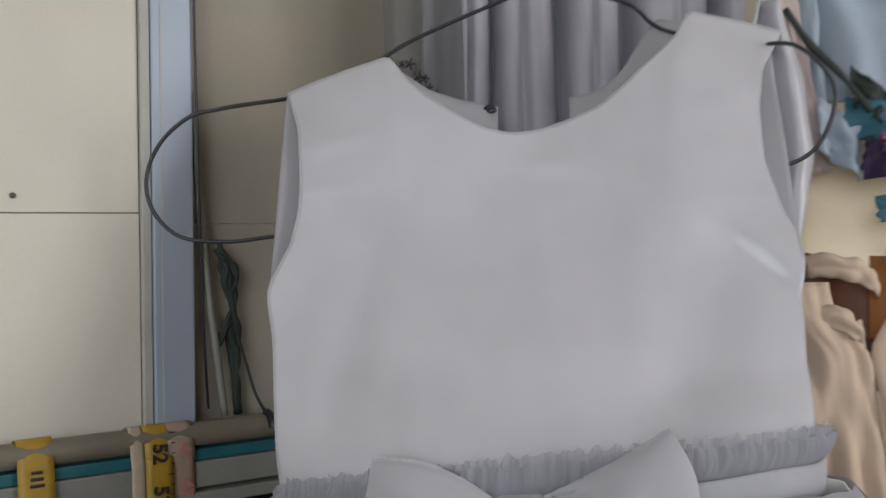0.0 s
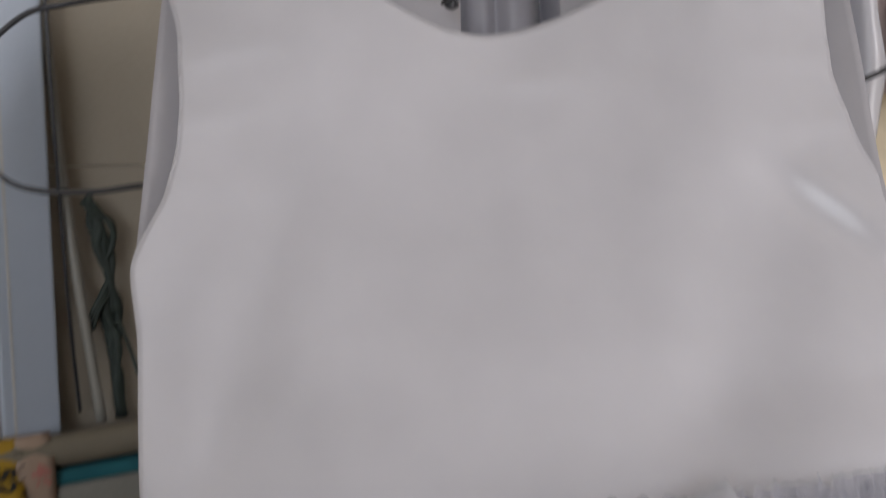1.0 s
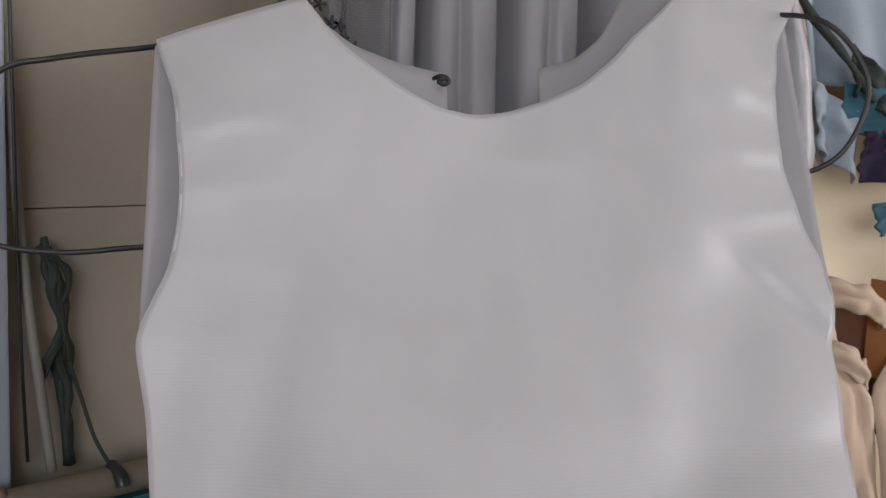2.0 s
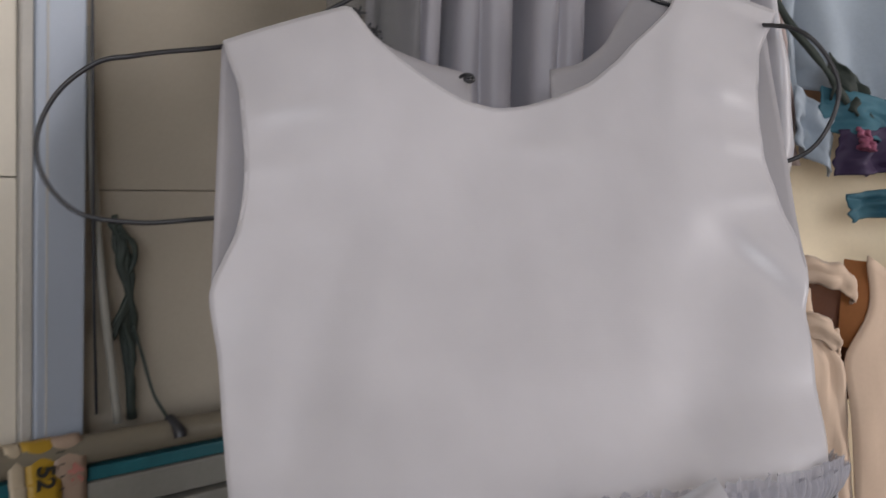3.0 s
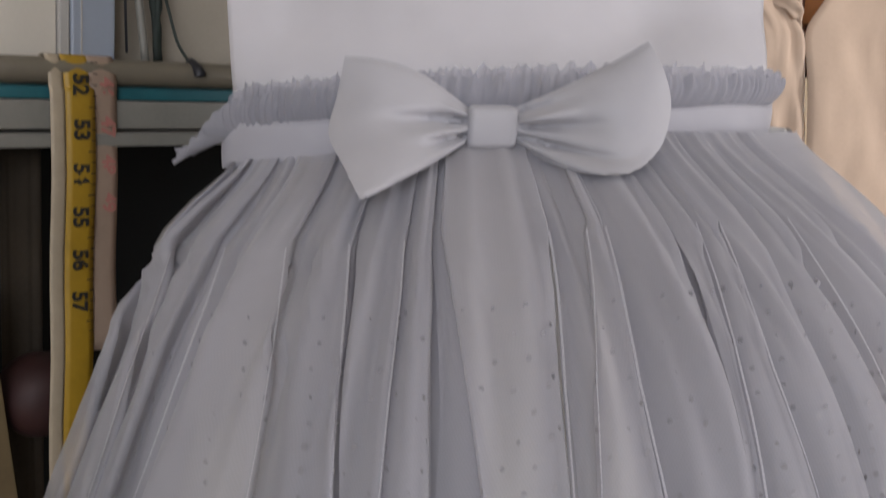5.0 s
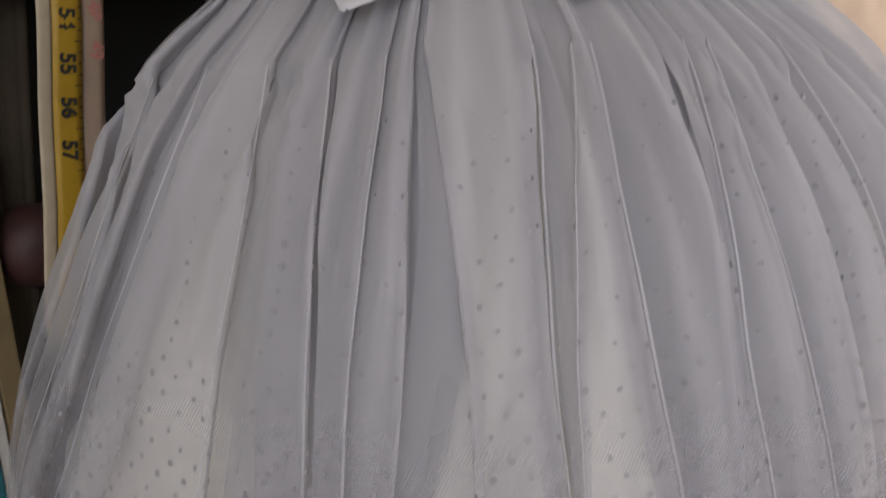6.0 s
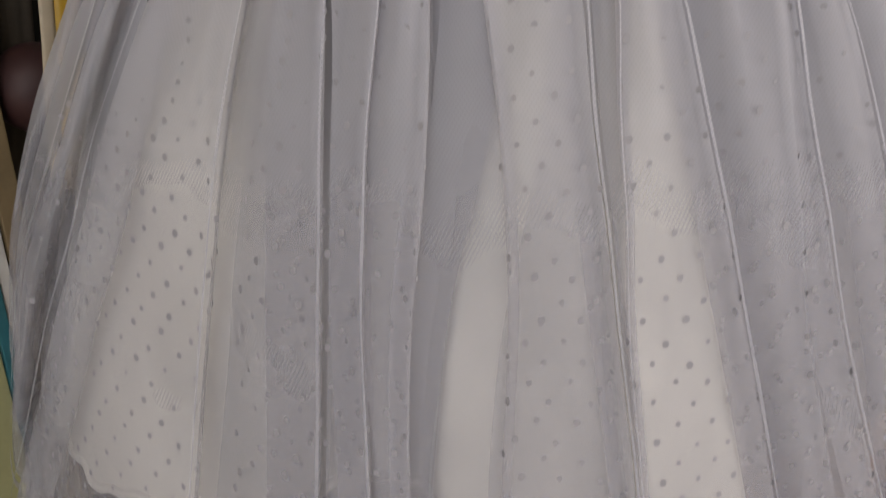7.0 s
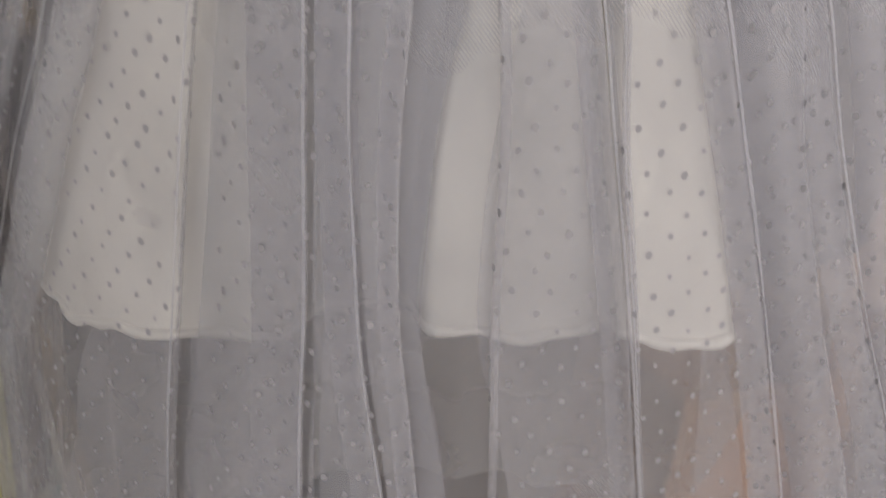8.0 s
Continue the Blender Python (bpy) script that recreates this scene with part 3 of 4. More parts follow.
FOLD_F = fold_line(0.0110, 0.0052, 0.0036, 0.0010, 0.0035, 0.0140)
FOLD_G = fold_line(0.0147, 0.0182, 0.0240, 0.0290, 0.0320, 0.0370)
FOLD_H = fold_line(0.0569, 0.0497, 0.0499, 0.0600, 0.0750, 0.0898)
FOLD_I = fold_line(0.0740, 0.0614, 0.0576, 0.0635, 0.0772, 0.0915)
FOLD_J = fold_line(0.0800, 0.0745, 0.0825, 0.0990, 0.1232, 0.1458)
FOLD_K0 = fold_line(0.1060, 0.1066, 0.1085, 0.1200, 0.1450, 0.1760)
FOLD_K = fold_line(0.1183, 0.1117, 0.1140, 0.1317, 0.1613, 0.1984)
FOLD_L = fold_line(0.1282, 0.1238, 0.1363, 0.1559, 0.1787, 0.2060)
FOLD_M = fold_line(0.1450, 0.1480, 0.1580, 0.1750, 0.1990, 0.2240)
FOLD_N = fold_line(0.1600, 0.1680, 0.1780, 0.1950, 0.2160, 0.2380)
FOLD_O = fold_line(0.1780, 0.1900, 0.2030, 0.2180, 0.2340, 0.2520)
FOLD_P = fold_line(0.1920, 0.2120, 0.2280, 0.2420, 0.2560, 0.2680)
# each fold with the depth of the tuck below it, to the left or (negative) to the right
FOLDS = [(FOLD_A0, 0.008), (FOLD_A, 0.010), (FOLD_B0, 0.006), (FOLD_B, -0.006), (FOLD_C, 0.005), (FOLD_D, 0.020), (FOLD_E, 0.012), (FOLD_F, 0.007), (FOLD_G, -0.004), (FOLD_H, 0.006),
         (FOLD_I, -0.005), (FOLD_J, 0.005), (FOLD_K0, 0.016), (FOLD_K, 0.005), (FOLD_L, 0.007), (FOLD_M, 0.010), (FOLD_N, 0.008), (FOLD_O, 0.012), (FOLD_P, 0.008)]


def fold_x(line, z):
    if z > 1.15:
        return CX + (line[0][1] - CX) * smoothed(RX, z, 0.012) / smoothed(RX, 1.15, 0.012)
    return smoothed(line, z, 0.014) + 0.0010 * noise.noise(Vector((line[0][1] * 900, z * 14, 0)))


# narrow gaps in the outer net beside a fold: fold, upper and lower end, width
SLITS = [(FOLD_D, 1.17, 0.70, 0.0028), (FOLD_H, 1.176, 0.76, 0.0046), (FOLD_F, 1.150, 1.05, 0.0060), (FOLD_K0, 1.175, 1.08, 0.0060), (FOLD_E, 0.99, 0.70, 0.0022), (FOLD_L, 1.15, 1.08, 0.0022), (FOLD_A, 1.14, 1.02, 0.0014), (FOLD_C, 1.17, 1.12, 0.0016)]
CUTS = set()


def net_rows(z):
    """One level of the pleated net: (x, off) along the cloth from the left edge to the right."""
    x_min, x_max = edge_left(z), edge_right(z)
    grow = ease((1.17 - z) / 0.12)
    pts = []
    start, lo, gap = x_min, -0.004, None
    for i, (line, tuck) in enumerate(FOLDS):
        e = max(x_min - 0.001, min(x_max, fold_x(line, z)))
        o = tuck * (0.25 + 0.75 * grow)
        left = o < 0
        if left:
            e, o = e - o, -o
        d = (0.0042 + 0.0012 * grow)
        n = 10
        for j in range(n):
            t = j / n
            if gap and j in (1, 2):
                t = min(0.85, max(0.02, (gap[0] + (j - 1) * gap[1] - start) / max(1e-5, e - start)))
            elif gap and j > 2:
                t = max(t, min(0.95, (gap[0] + gap[1] + 0.0004 * j - start) / max(1e-5, e - start)))
            b = 0.0022 * math.sin(t * 3.14) * grow * (0.6 + 0.8 * noise.noise(Vector((i * 3.1, z * 6, 1.0))))
            hi = -1.5 * d if left else 0.6 * d
            pts.append((start + (e - start) * t, lo + (hi - lo) * ease(t * 1.6) + (0 if left else b)))
        if left:
            for dx, dy in ((-0.0004, -1.5), (0.0005, -1.2), (-0.0006, -0.9), (-o * 0.5, -0.5), (-o + 0.0006, 0.0), (-o, 0.4), (-o + 0.0008, 0.8)):
                pts.append((e + dx, dy * d))
            start, lo, gap = e - o + 0.0012, 0.8 * d, None
            continue
        pts.append((e - 0.0004, d))
        pts.append((e + 0.0005, d * 0.5))
        pts.append((e - 0.0006, -0.1 * d))
        pts.append((e - o * 0.5, -0.6 * d))
        pts.append((e - o + 0.0006, -0.9 * d))
        pts.append((e - o, -1.2 * d))
        pts.append((e - o + 0.0008, -1.5 * d))
        start, lo, gap = e - o + 0.0012, -1.5 * d, None
        for slit, z_hi, z_lo, wide in SLITS:
            if line is slit:
                gap = (e + 0.0006, 0.0001 + wide * ease((z_hi - z) / 0.05) * ease((z - z_lo) / 0.08) * (0.7 + 0.6 * noise.noise(Vector((line[0][1] * 99, z * 16, 2)))))
                CUTS.add(len(pts) + 1)
    for j in range(6):
        pts.append((start + (x_max - start) * j / 5, lo * (1 - j / 5)))
    return pts


def gathers(x, z):
    """Small uneven folds that run down from the waist and fade out."""
    q = (x - CX) / half_width(z, x)
    return 0.0120 * noise.noise(Vector((q * 26, z * 5, 1.5))) * bell(z, 1.130, 0.048) + 0.0090 * noise.noise(Vector((q * 62, z * 7, 4.5))) * bell(z, 1.150, 0.034)


def net_sheet(z_top, z_low, levels, base=0.0, ripple=0.0, cuts=()):
    bm = bmesh.new()
    lay = bm.loops.layers.uv.new("UVMap")
    rows, uvs = [], {}
    for j in range(levels + 1):
        z = z_top + (z_low - z_top) * j / levels
        row, run, last = [], 0.0, None
        for i, (x, off) in enumerate(net_rows(z)):
            off = (off + base) * (0.3 + 0.7 * ease((1.182 - z) / 0.022)) - base + gathers(x, z)
            p = skirt_place(x, z, off + base + ripple * noise.noise(Vector((x * 25, z * 9, base * 99))) * ease((1.15 - z) / 0.1))
            if last is not None:
                run += (p - last).length
            last = p
            v = bm.verts.new(p)
            uvs[v] = [run, z]
            row.append(v)
        mid = uvs[row[len(row) // 2]][0]
        for v in row:
            uvs[v][0] -= mid
        rows.append(row)
    for a, b in zip(rows, rows[1:]):
        for i in range(len(a) - 1):
            if i in cuts and (a[i].co - a[i + 1].co).length > 0.0006:
                continue
            f = bm.faces.new((a[i], b[i], b[i + 1], a[i + 1]))
            for lp in f.loops:
                lp[lay].uv = uvs[lp.vert]
    return bm


part("outer_skirt", net_sheet(Z_TOP, Z_LOW, 90, 0.004, 0.003, CUTS), TULLE, dress, "pleated dotted grey tulle overskirt")


def crease(line, turned, width):
    """The pressed fold edge, where the net lies on itself."""
    def fn(u, v):
        z = 1.150 + (Z_LOW - 1.150) * v
        e = max(edge_left(z), min(edge_right(z), fold_x(line, z) + (-0.0004 if turned else 0.0004)))
        d = (0.0042 + 0.0012 * ease((1.17 - z) / 0.12)) + 0.0010
        w = width * (0.7 + 0.6 * noise.noise(Vector((line[0][1] * 300, z * 25, 3))))
        x = e + (u - 0.5) * w
        return skirt_place(x, z, d + 0.004 + 0.003 * noise.noise(Vector((e * 25, z * 9, 0.396))) * ease((1.15 - z) / 0.1)), (x, z)
    return grid(fn, 2, 60)


for line, turned, width in ((FOLD_A, 0, 0.0008), (FOLD_B, 1, 0.0009), (FOLD_C, 0, 0.0009), (FOLD_D, 0, 0.0011), (FOLD_E, 0, 0.0008), (FOLD_H, 0, 0.0011), (FOLD_I, 1, 0.0007), (FOLD_J, 0, 0.0013), (FOLD_K, 0, 0.0010), (FOLD_L, 0, 0.0009), (FOLD_N, 0, 0.0010)):
    part("crease", crease(line, turned, width), CREASE, dress, "pressed fold edge of the net")


# loose panels of plain net under the outer one, each between two lines, with the pale lining bare between some of them
def net_panel(low, high, z_top, z_low, off, seed):
    def fn(u, v):
        z = z_top + (z_low - z_top) * v
        x0, x1 = low(z), max(high(z), low(z) + 0.002)
        x = x0 + (x1 - x0) * u + 0.0012 * noise.noise(Vector((x0 * 20 + seed, z * 20, u)))
        x = max(edge_left(z), min(edge_right(z), x))
        o = off * ease((1.185 - z) / 0.04) - 0.005 * bell(z, 1.13, 0.05) + 0.0025 * math.sin(x * 170 + seed) * ease((1.17 - z) / 0.06) + 0.003 * noise.noise(Vector((x * 30, z * 9, seed)))
        return skirt_place(x, z, o), (x * 1.3 + 0.1 * seed, z)
    return grid(fn, 44, 56)


def along(line, shift=0.0):
    return lambda z: fold_x(line, z) + shift


def level(*xs):
    line = fold_line(*xs)
    return lambda z: fold_x(line, z)


strip_low = level(0.016, 0.0185, 0.024, 0.012, 0.009, 0.024)
for low, high, z_top, z_low, off, seed in (
        (edge_left, along(FOLD_B, -0.011), 1.176, Z_LOW, -0.006, 1.0), (edge_left, along(FOLD_A, 0.002), 1.176, Z_LOW, -0.012, 2.0), (edge_left, along(FOLD_A, 0.003), 1.176, Z_LOW, -0.017, 15.0),
        (along(FOLD_C, -0.001), along(FOLD_D), 1.176, Z_LOW, -0.006, 3.0), (along(FOLD_D, -0.006), along(FOLD_E), 1.176, 0.90, -0.011, 4.0),
        (along(FOLD_D, 0.0035), strip_low, 1.176, Z_LOW, -0.006, 5.0), (along(FOLD_E, -0.004), strip_low, 1.176, Z_LOW, -0.011, 6.0),
        (level(0.050, 0.044, 0.039, 0.030, 0.028, 0.047), along(FOLD_H), 1.176, Z_LOW, -0.006, 7.0),
        (along(FOLD_H, 0.004), along(FOLD_I, -0.002), 1.176, Z_LOW, -0.005, 8.0),
        (along(FOLD_J, -0.001), edge_right, 1.176, Z_LOW, -0.006, 9.0), (along(FOLD_J, 0.004), edge_right, 1.176, Z_LOW, -0.011, 10.0),
        (along(FOLD_B, 0.022), level(-0.07, -0.07, -0.072, -0.0745, -0.0775, -0.084), 0.905, Z_LOW, -0.019, 11.0),
        (level(-0.068, -0.068, -0.070, -0.073, -0.0755, -0.0815), along(FOLD_D, -0.002), 0.905, Z_LOW, -0.019, 12.0),
        (level(0.10, 0.10, 0.10, 0.105, 0.1120, 0.1290), along(FOLD_J, 0.002), 0.925, Z_LOW, -0.019, 13.0)):
    part("under_panel", net_panel(low, high, z_top, z_low, off, seed), UNDER, dress, "loose panel of grey tulle")


# liner: opaque, in three broad folds that come forward between the panels, set back elsewhere
def between(x, a, b, soft):
    return ease((x - a) / soft + 0.5) * ease((b - x) / soft + 0.5)


def liner_off(x, z):
    g = ease((1.16 - z) / 0.08)
    fold_1 = between(x, fold_x(FOLD_B, z) - 0.028, fold_x(FOLD_D, z) - 0.009, 0.010)
    fold_2 = between(x, strip_low(z) - 0.001, fold_x(FOLD_H, z) + 0.001, 0.008)
    fold_3 = between(x, fold_x(FOLD_I, z) + 0.001, fold_x(FOLD_J, z) + 0.001, 0.005)
    o = -0.020 - 0.014 * g + g * max(0.022 * fold_1, 0.016 * fold_2, 0.024 * fold_3)
    o -= g * 0.012 * ease((x - fold_x(FOLD_J, z)) / 0.03)
    o += g * (0.0016 * math.sin(x * 90 + z * 40) + 0.0035 * noise.noise(Vector((x * 30, z * 16, 8))) + 0.0012 * noise.noise(Vector((x * 90, z * 60, 3))))
    return o


def liner_fn(u, v):
    a = (u - 0.5) * 3.1
    hem = 0.917 - 0.034 * ease((0.42 - u) / 0.30) + 0.0012 * math.sin(u * 61) + 0.003 * noise.noise(Vector((u * 40, 0, 4)))
    z0 = 1.160 - v * (1.160 - hem)
    x = CX + half_width(z0, CX + 0.3 * math.sin(a)) * 0.97 * math.sin(a)
    p = skirt_place(x, z0, liner_off(x, z0))
    return p, (x, z0)


part("liner", grid(liner_fn, 460, 70), LINER, dress, "opaque pale satin lining with a turned hem", thick=0.0012)
part("hem", tube([liner_fn(0.03 + 0.94 * i / 150, 1.0)[0] + Vector((0, -0.0008, 0.001)) for i in range(151)], 0.0021, 2, 6, wobble=0.5), LINER, dress, "rolled pale hem")


def skirt_back(u, v):
    a = math.pi / 2 + math.pi * u
    z0 = Z_TOP + (0.53 + 0.18 * ease((0.16 - u) / 0.06) - Z_TOP) * v
    cy = curve1(CY, z0)
    rx, ry = half_width(z0, CX + 0.3 * math.sin(a)), (cy - smoothed(FRONT_Y, z0, 0.012)) * 0.6
    w = 1 + 0.05 * math.sin(u * 70) * v
    k = 0.145 * ease((z0 - 0.95) / 0.17)
    dx = rx * math.sin(a)
    return Vector((CX + dx * w, cy - ry * w * math.cos(a), z0 + k * (0.86 * dx - 2.75 * dx ** 2))), (u * 0.6, z0)


part("skirt_back", grid(skirt_back, 140, 24), BACKNET, dress, "back of the tulle skirt, shade put into its colour")
part("liner_back", grid(lambda u, v: (Vector((skirt_back(u, v * 0.39)[0].x * 0.96 + CX * 0.04, skirt_back(u, v * 0.39)[0].y - 0.006, skirt_back(u, v * 0.39)[0].z)), (u, v)), 80, 20), LINER, dress, "back of the pale lining", thick=0.001)

# woven dots on the outer net, in staggered rows along the cloth
rng = random.Random(5)
bm = bmesh.new()
PITCH = 0.0130
levels = int((1.13 - 0.68) / (PITCH / 2))
for j in range(levels):
    z = 1.13 - j * PITCH / 2
    rows = net_rows(z)
    places = [skirt_place(x, z, off + 0.004 + 0.003 * noise.noise(Vector((x * 25, z * 9, 0.396))) * ease((1.15 - z) / 0.1)) for x, off in rows]
    runs = [0.0]
    for a, b in zip(places, places[1:]):
        runs.append(runs[-1] + (b - a).length)
    mid = runs[len(runs) // 2]
    s = -0.6 + (PITCH / 2 if j % 2 else 0.0)
    while s < 0.6:
        q = s + mid + rng.uniform(-0.0009, 0.0009)
        if rng.random() > 0.07 and 0.002 < q < runs[-1] - 0.002 and rows[max(0, int(np.searchsorted(runs, q)) - 1)][1] > -0.0035:
            i = int(np.searchsorted(runs, q)) - 1
            t = (q - runs[i]) / max(1e-6, runs[i + 1] - runs[i])
            p = places[i].lerp(places[i + 1], t)
            if p.x < edge_left(z) + 0.020:
                s += PITCH * 0.92
                continue
            d = (places[i + 1] - places[i]).normalized()
            nrm = d.cross(Vector((0, 0, 1)))
            if nrm.y > 0:
                nrm = -nrm
            p = p + nrm * 0.0004
            r = 0.00112 * rng.uniform(0.72, 1.2)
            p.z += rng.uniform(-0.0008, 0.0008)
            vs = [bm.verts.new(p + d * (r * 0.9 * math.cos(k * math.pi / 3)) + Vector((0, 0, r * 1.1 * math.sin(k * math.pi / 3)))) for k in range(6)]
            bm.faces.new(vs)
        s += PITCH * 0.92
tagged(part("dots", bm, DOTS, dress, "small woven dots of the net"), kind="stuff")


# bow: two stuffed wings and a knot
def wing(knot, outer, swell_top, swell_low, creases, seed, puff=0.014):
    """knot and outer: edges from low to high, as (x, z, y); swell: how far the long edges bow out."""
    ko, eo = smooth_path([(k[0], k[2], k[1]) for k in knot], 8), smooth_path([(e[0], e[2], e[1]) for e in outer], 8)

    def along(path, t):
        q = t * (len(path) - 1)
        i = min(int(q), len(path) - 2)
        return path[i].lerp(path[i + 1], q - i)

    def fn(side):
        def g(s, t):
            p = along(ko, t).lerp(along(eo, t), s)
            b = math.sin(s * 3.1416)
            p = p + Vector((0, 0, b * (swell_top * max(0, 2 * t - 1) ** 1.5 + swell_low * max(0, 1 - 2 * t) ** 1.5)))
            rim = (4 * t * (1 - t)) ** 0.5
            y = puff * rim * (0.25 + 0.75 * math.sin(min(1, s * 1.15) * 1.9)) * (1 - 0.75 * s ** 6)
            for c, w, amp, reach in creases:
                y += 1.4 * amp * bell(t, c, w) * ease((reach - s) / reach) * ease(s / 0.06)
            y += 0.0010 * noise.noise(Vector((s * 4, t * 5, seed)))
            return (p + Vector((0, -y if side else 0.35 * y + 0.001, 0))), (s * 0.07, t * 0.05)
        return g
    bm = grid(fn(True), 44, 36)
    other = grid(fn(False), 44, 36)
    me = bpy.data.meshes.new("half")
    other.to_mesh(me)
    other.free()
    bm.from_mesh(me)
    bpy.data.meshes.remove(me)
    bmesh.ops.remove_doubles(bm, verts=bm.verts[:], dist=0.0012)
    return bm


bow = part("bow", box(0.0302, 0.0528, 0.4745, 0.487, 1.1745, 1.1935, 0.003, 3), BOW, dress, "large pale grey satin bow")
for v in bow.data.vertices:
    v.co.z += 0.05 * (v.co.x - 0.0415)
    v.co.y -= 0.0012 * (1 - ((v.co.z - 1.184) / 0.0095) ** 2)
part("wing", wing([(0.0315, 1.176, 0.482), (0.0308, 1.184, 0.480), (0.0305, 1.192, 0.482)],
                  [(-0.0190, 1.1570, 0.4200), (-0.0250, 1.1665, 0.440), (-0.0320, 1.1780, 0.464), (-0.0290, 1.193, 0.478), (-0.0262, 1.2105, 0.484)],
                  0.0065, -0.001, ((0.62, 0.06, -0.010, 0.80), (0.45, 0.06, 0.005, 0.6), (0.30, 0.06, -0.008, 0.50), (0.78, 0.05, 0.004, 0.4), (0.15, 0.05, 0.003, 0.5)), 2.0), BOW, bow, "pointed satin loop")
part("wing", wing([(0.0530, 1.178, 0.482), (0.0525, 1.185, 0.480), (0.0522, 1.1935, 0.482)],
                  [(0.0890, 1.1700, 0.4450), (0.1020, 1.1725, 0.452), (0.1155, 1.1830, 0.463), (0.1190, 1.200, 0.467), (0.1150, 1.214, 0.468), (0.1070, 1.2275, 0.470)],
                  -0.0015, -0.0045, ((0.27, 0.045, -0.011, 1.0), (0.52, 0.06, -0.007, 0.7), (0.68, 0.07, 0.005, 0.5), (0.13, 0.05, 0.004, 1.0), (0.84, 0.05, -0.005, 0.5)), 5.0), BOW, bow, "rounded satin loop")

# hanger of black wire, bent to loops at the ends
hanger = thing("wire_hanger", pose(0, 0, 0), "bent black wire clothes hanger inside the dress", "hanger")
HANG = [(-0.087, 0.628, 1.3955), (-0.115, 0.618, 1.390), (-0.130, 0.612, 1.3865), (-0.146, 0.612, 1.3825), (-0.163, 0.612, 1.368), (-0.172, 0.612, 1.348), (-0.169, 0.612, 1.328), (-0.153, 0.611, 1.312), (-0.126, 0.609, 1.3085), (-0.100, 0.606, 1.311), (-0.078, 0.600, 1.314),
        (0.0, 0.600, 1.324), (0.10, 0.606, 1.338), (0.175, 0.606, 1.3545), (0.198, 0.604, 1.3505), (0.217, 0.600, 1.361), (0.2265, 0.598, 1.385), (0.223, 0.602, 1.404), (0.207, 0.610, 1.421), (0.190, 0.644, 1.4275), (0.150, 0.648, 1.435), (0.133, 0.650, 1.442), (0.117, 0.640, 1.452), (0.085, 0.642, 1.4605), (0.058, 0.642, 1.461), (0.038, 0.641, 1.4545), (-0.011, 0.638, 1.433), (-0.032, 0.634, 1.4205), (-0.060, 0.634, 1.404)]
part("frame", tube(HANG, 0.00125, 7, 8, closed=True), WIRE, hanger)
part("hook", tube([(0.070, 0.642, 1.461), (0.069, 0.642, 1.49), (0.078, 0.642, 1.515), (0.074, 0.643, 1.545), (0.052, 0.643, 1.552), (0.040, 0.643, 1.54)], 0.00125, 7, 8), WIRE, hanger)
rail = thing("clothes_rail", pose(0, 0, 0), "dark metal clothes rail above the hanging clothes", "rail")
part("bar", tube([(-0.25, 0.55, 1.540), (0.1, 0.66, 1.540), (0.9, 0.93, 1.540)], 0.008, 6, 12), WIRE, rail)


# ---- clothes behind the dress ----
skirt2 = thing("pleated_skirt", pose(0, 0, 0), "grey pleated skirt hanging behind the dress", "skirt", "clothes on the rail")


def pleats(u, v):
    x = -0.012 + 0.215 * u + 0.006 * (1 - v) * (u - 0.5)
    q = u * 4.4 + 0.5 * noise.noise(Vector((u * 3, 0.3 * v, 2))) + 0.35 * (1 - v) * (u - 0.4)
    s = q % 1.0
    y = 0.704 + 0.030 * (bell(s, 0.05, 0.10) + bell(s, 1.05, 0.10)) - 0.008 * math.sin(s * 3.14) + 0.006 * bell(s, 0.55, 0.07) + 0.004 * noise.noise(Vector((u * 9, v * 3, 5)))
    return Vector((x, y, 1.16 + 0.335 * v)), (u * 0.4, v * 0.4)


part("panel", grid(pleats, 180, 16), GREYCLOTH, skirt2, thick=0.001)
part("waistband", grid(lambda u, v: (Vector((-0.014 + 0.22 * u, 0.700 - 0.002 * math.sin(v * 3.14), 1.493 + 0.03 * v)), (u, v)), 30, 4), GREYCLOTH, skirt2, thick=0.002)
gauze = thing("gauze_scarf", pose(0, 0, 0), "dark gauze scarf with a black lace border", "scarf", "clothes on the rail")
part("gauze", hanging(-0.040, 0.012, 1.37, 1.535, 0.680, 2.2, 0.005, 3, 0.006), GAUZE, gauze)
for i in range(11):
    bm = bmesh.new()
    cx, cz, r = -0.022 + 0.0042 * i + rng.uniform(-0.002, 0.002), 1.4235 - 0.0042 * i + rng.uniform(-0.003, 0.003), rng.uniform(0.0026, 0.0045)
    ring = [bm.verts.new((cx + r * (0.6 + 0.4 * math.cos(5 * a)) * math.cos(a), 0.672, cz + r * (0.6 + 0.4 * math.cos(5 * a)) * math.sin(a))) for a in [k * 6.2832 / 30 for k in range(30)]]
    bm.faces.new(ring)
    part("lace_flower", bm, LACE, gauze, "black lace flower", thick=0.0008)

# the right-hand side: grey garment sleeve, cream cloth, peach blouse, small coloured things
grey2 = thing("grey_dress", pose(0, 0, 0), "second grey satin dress hanging close behind", "dress", "clothes on the rail")


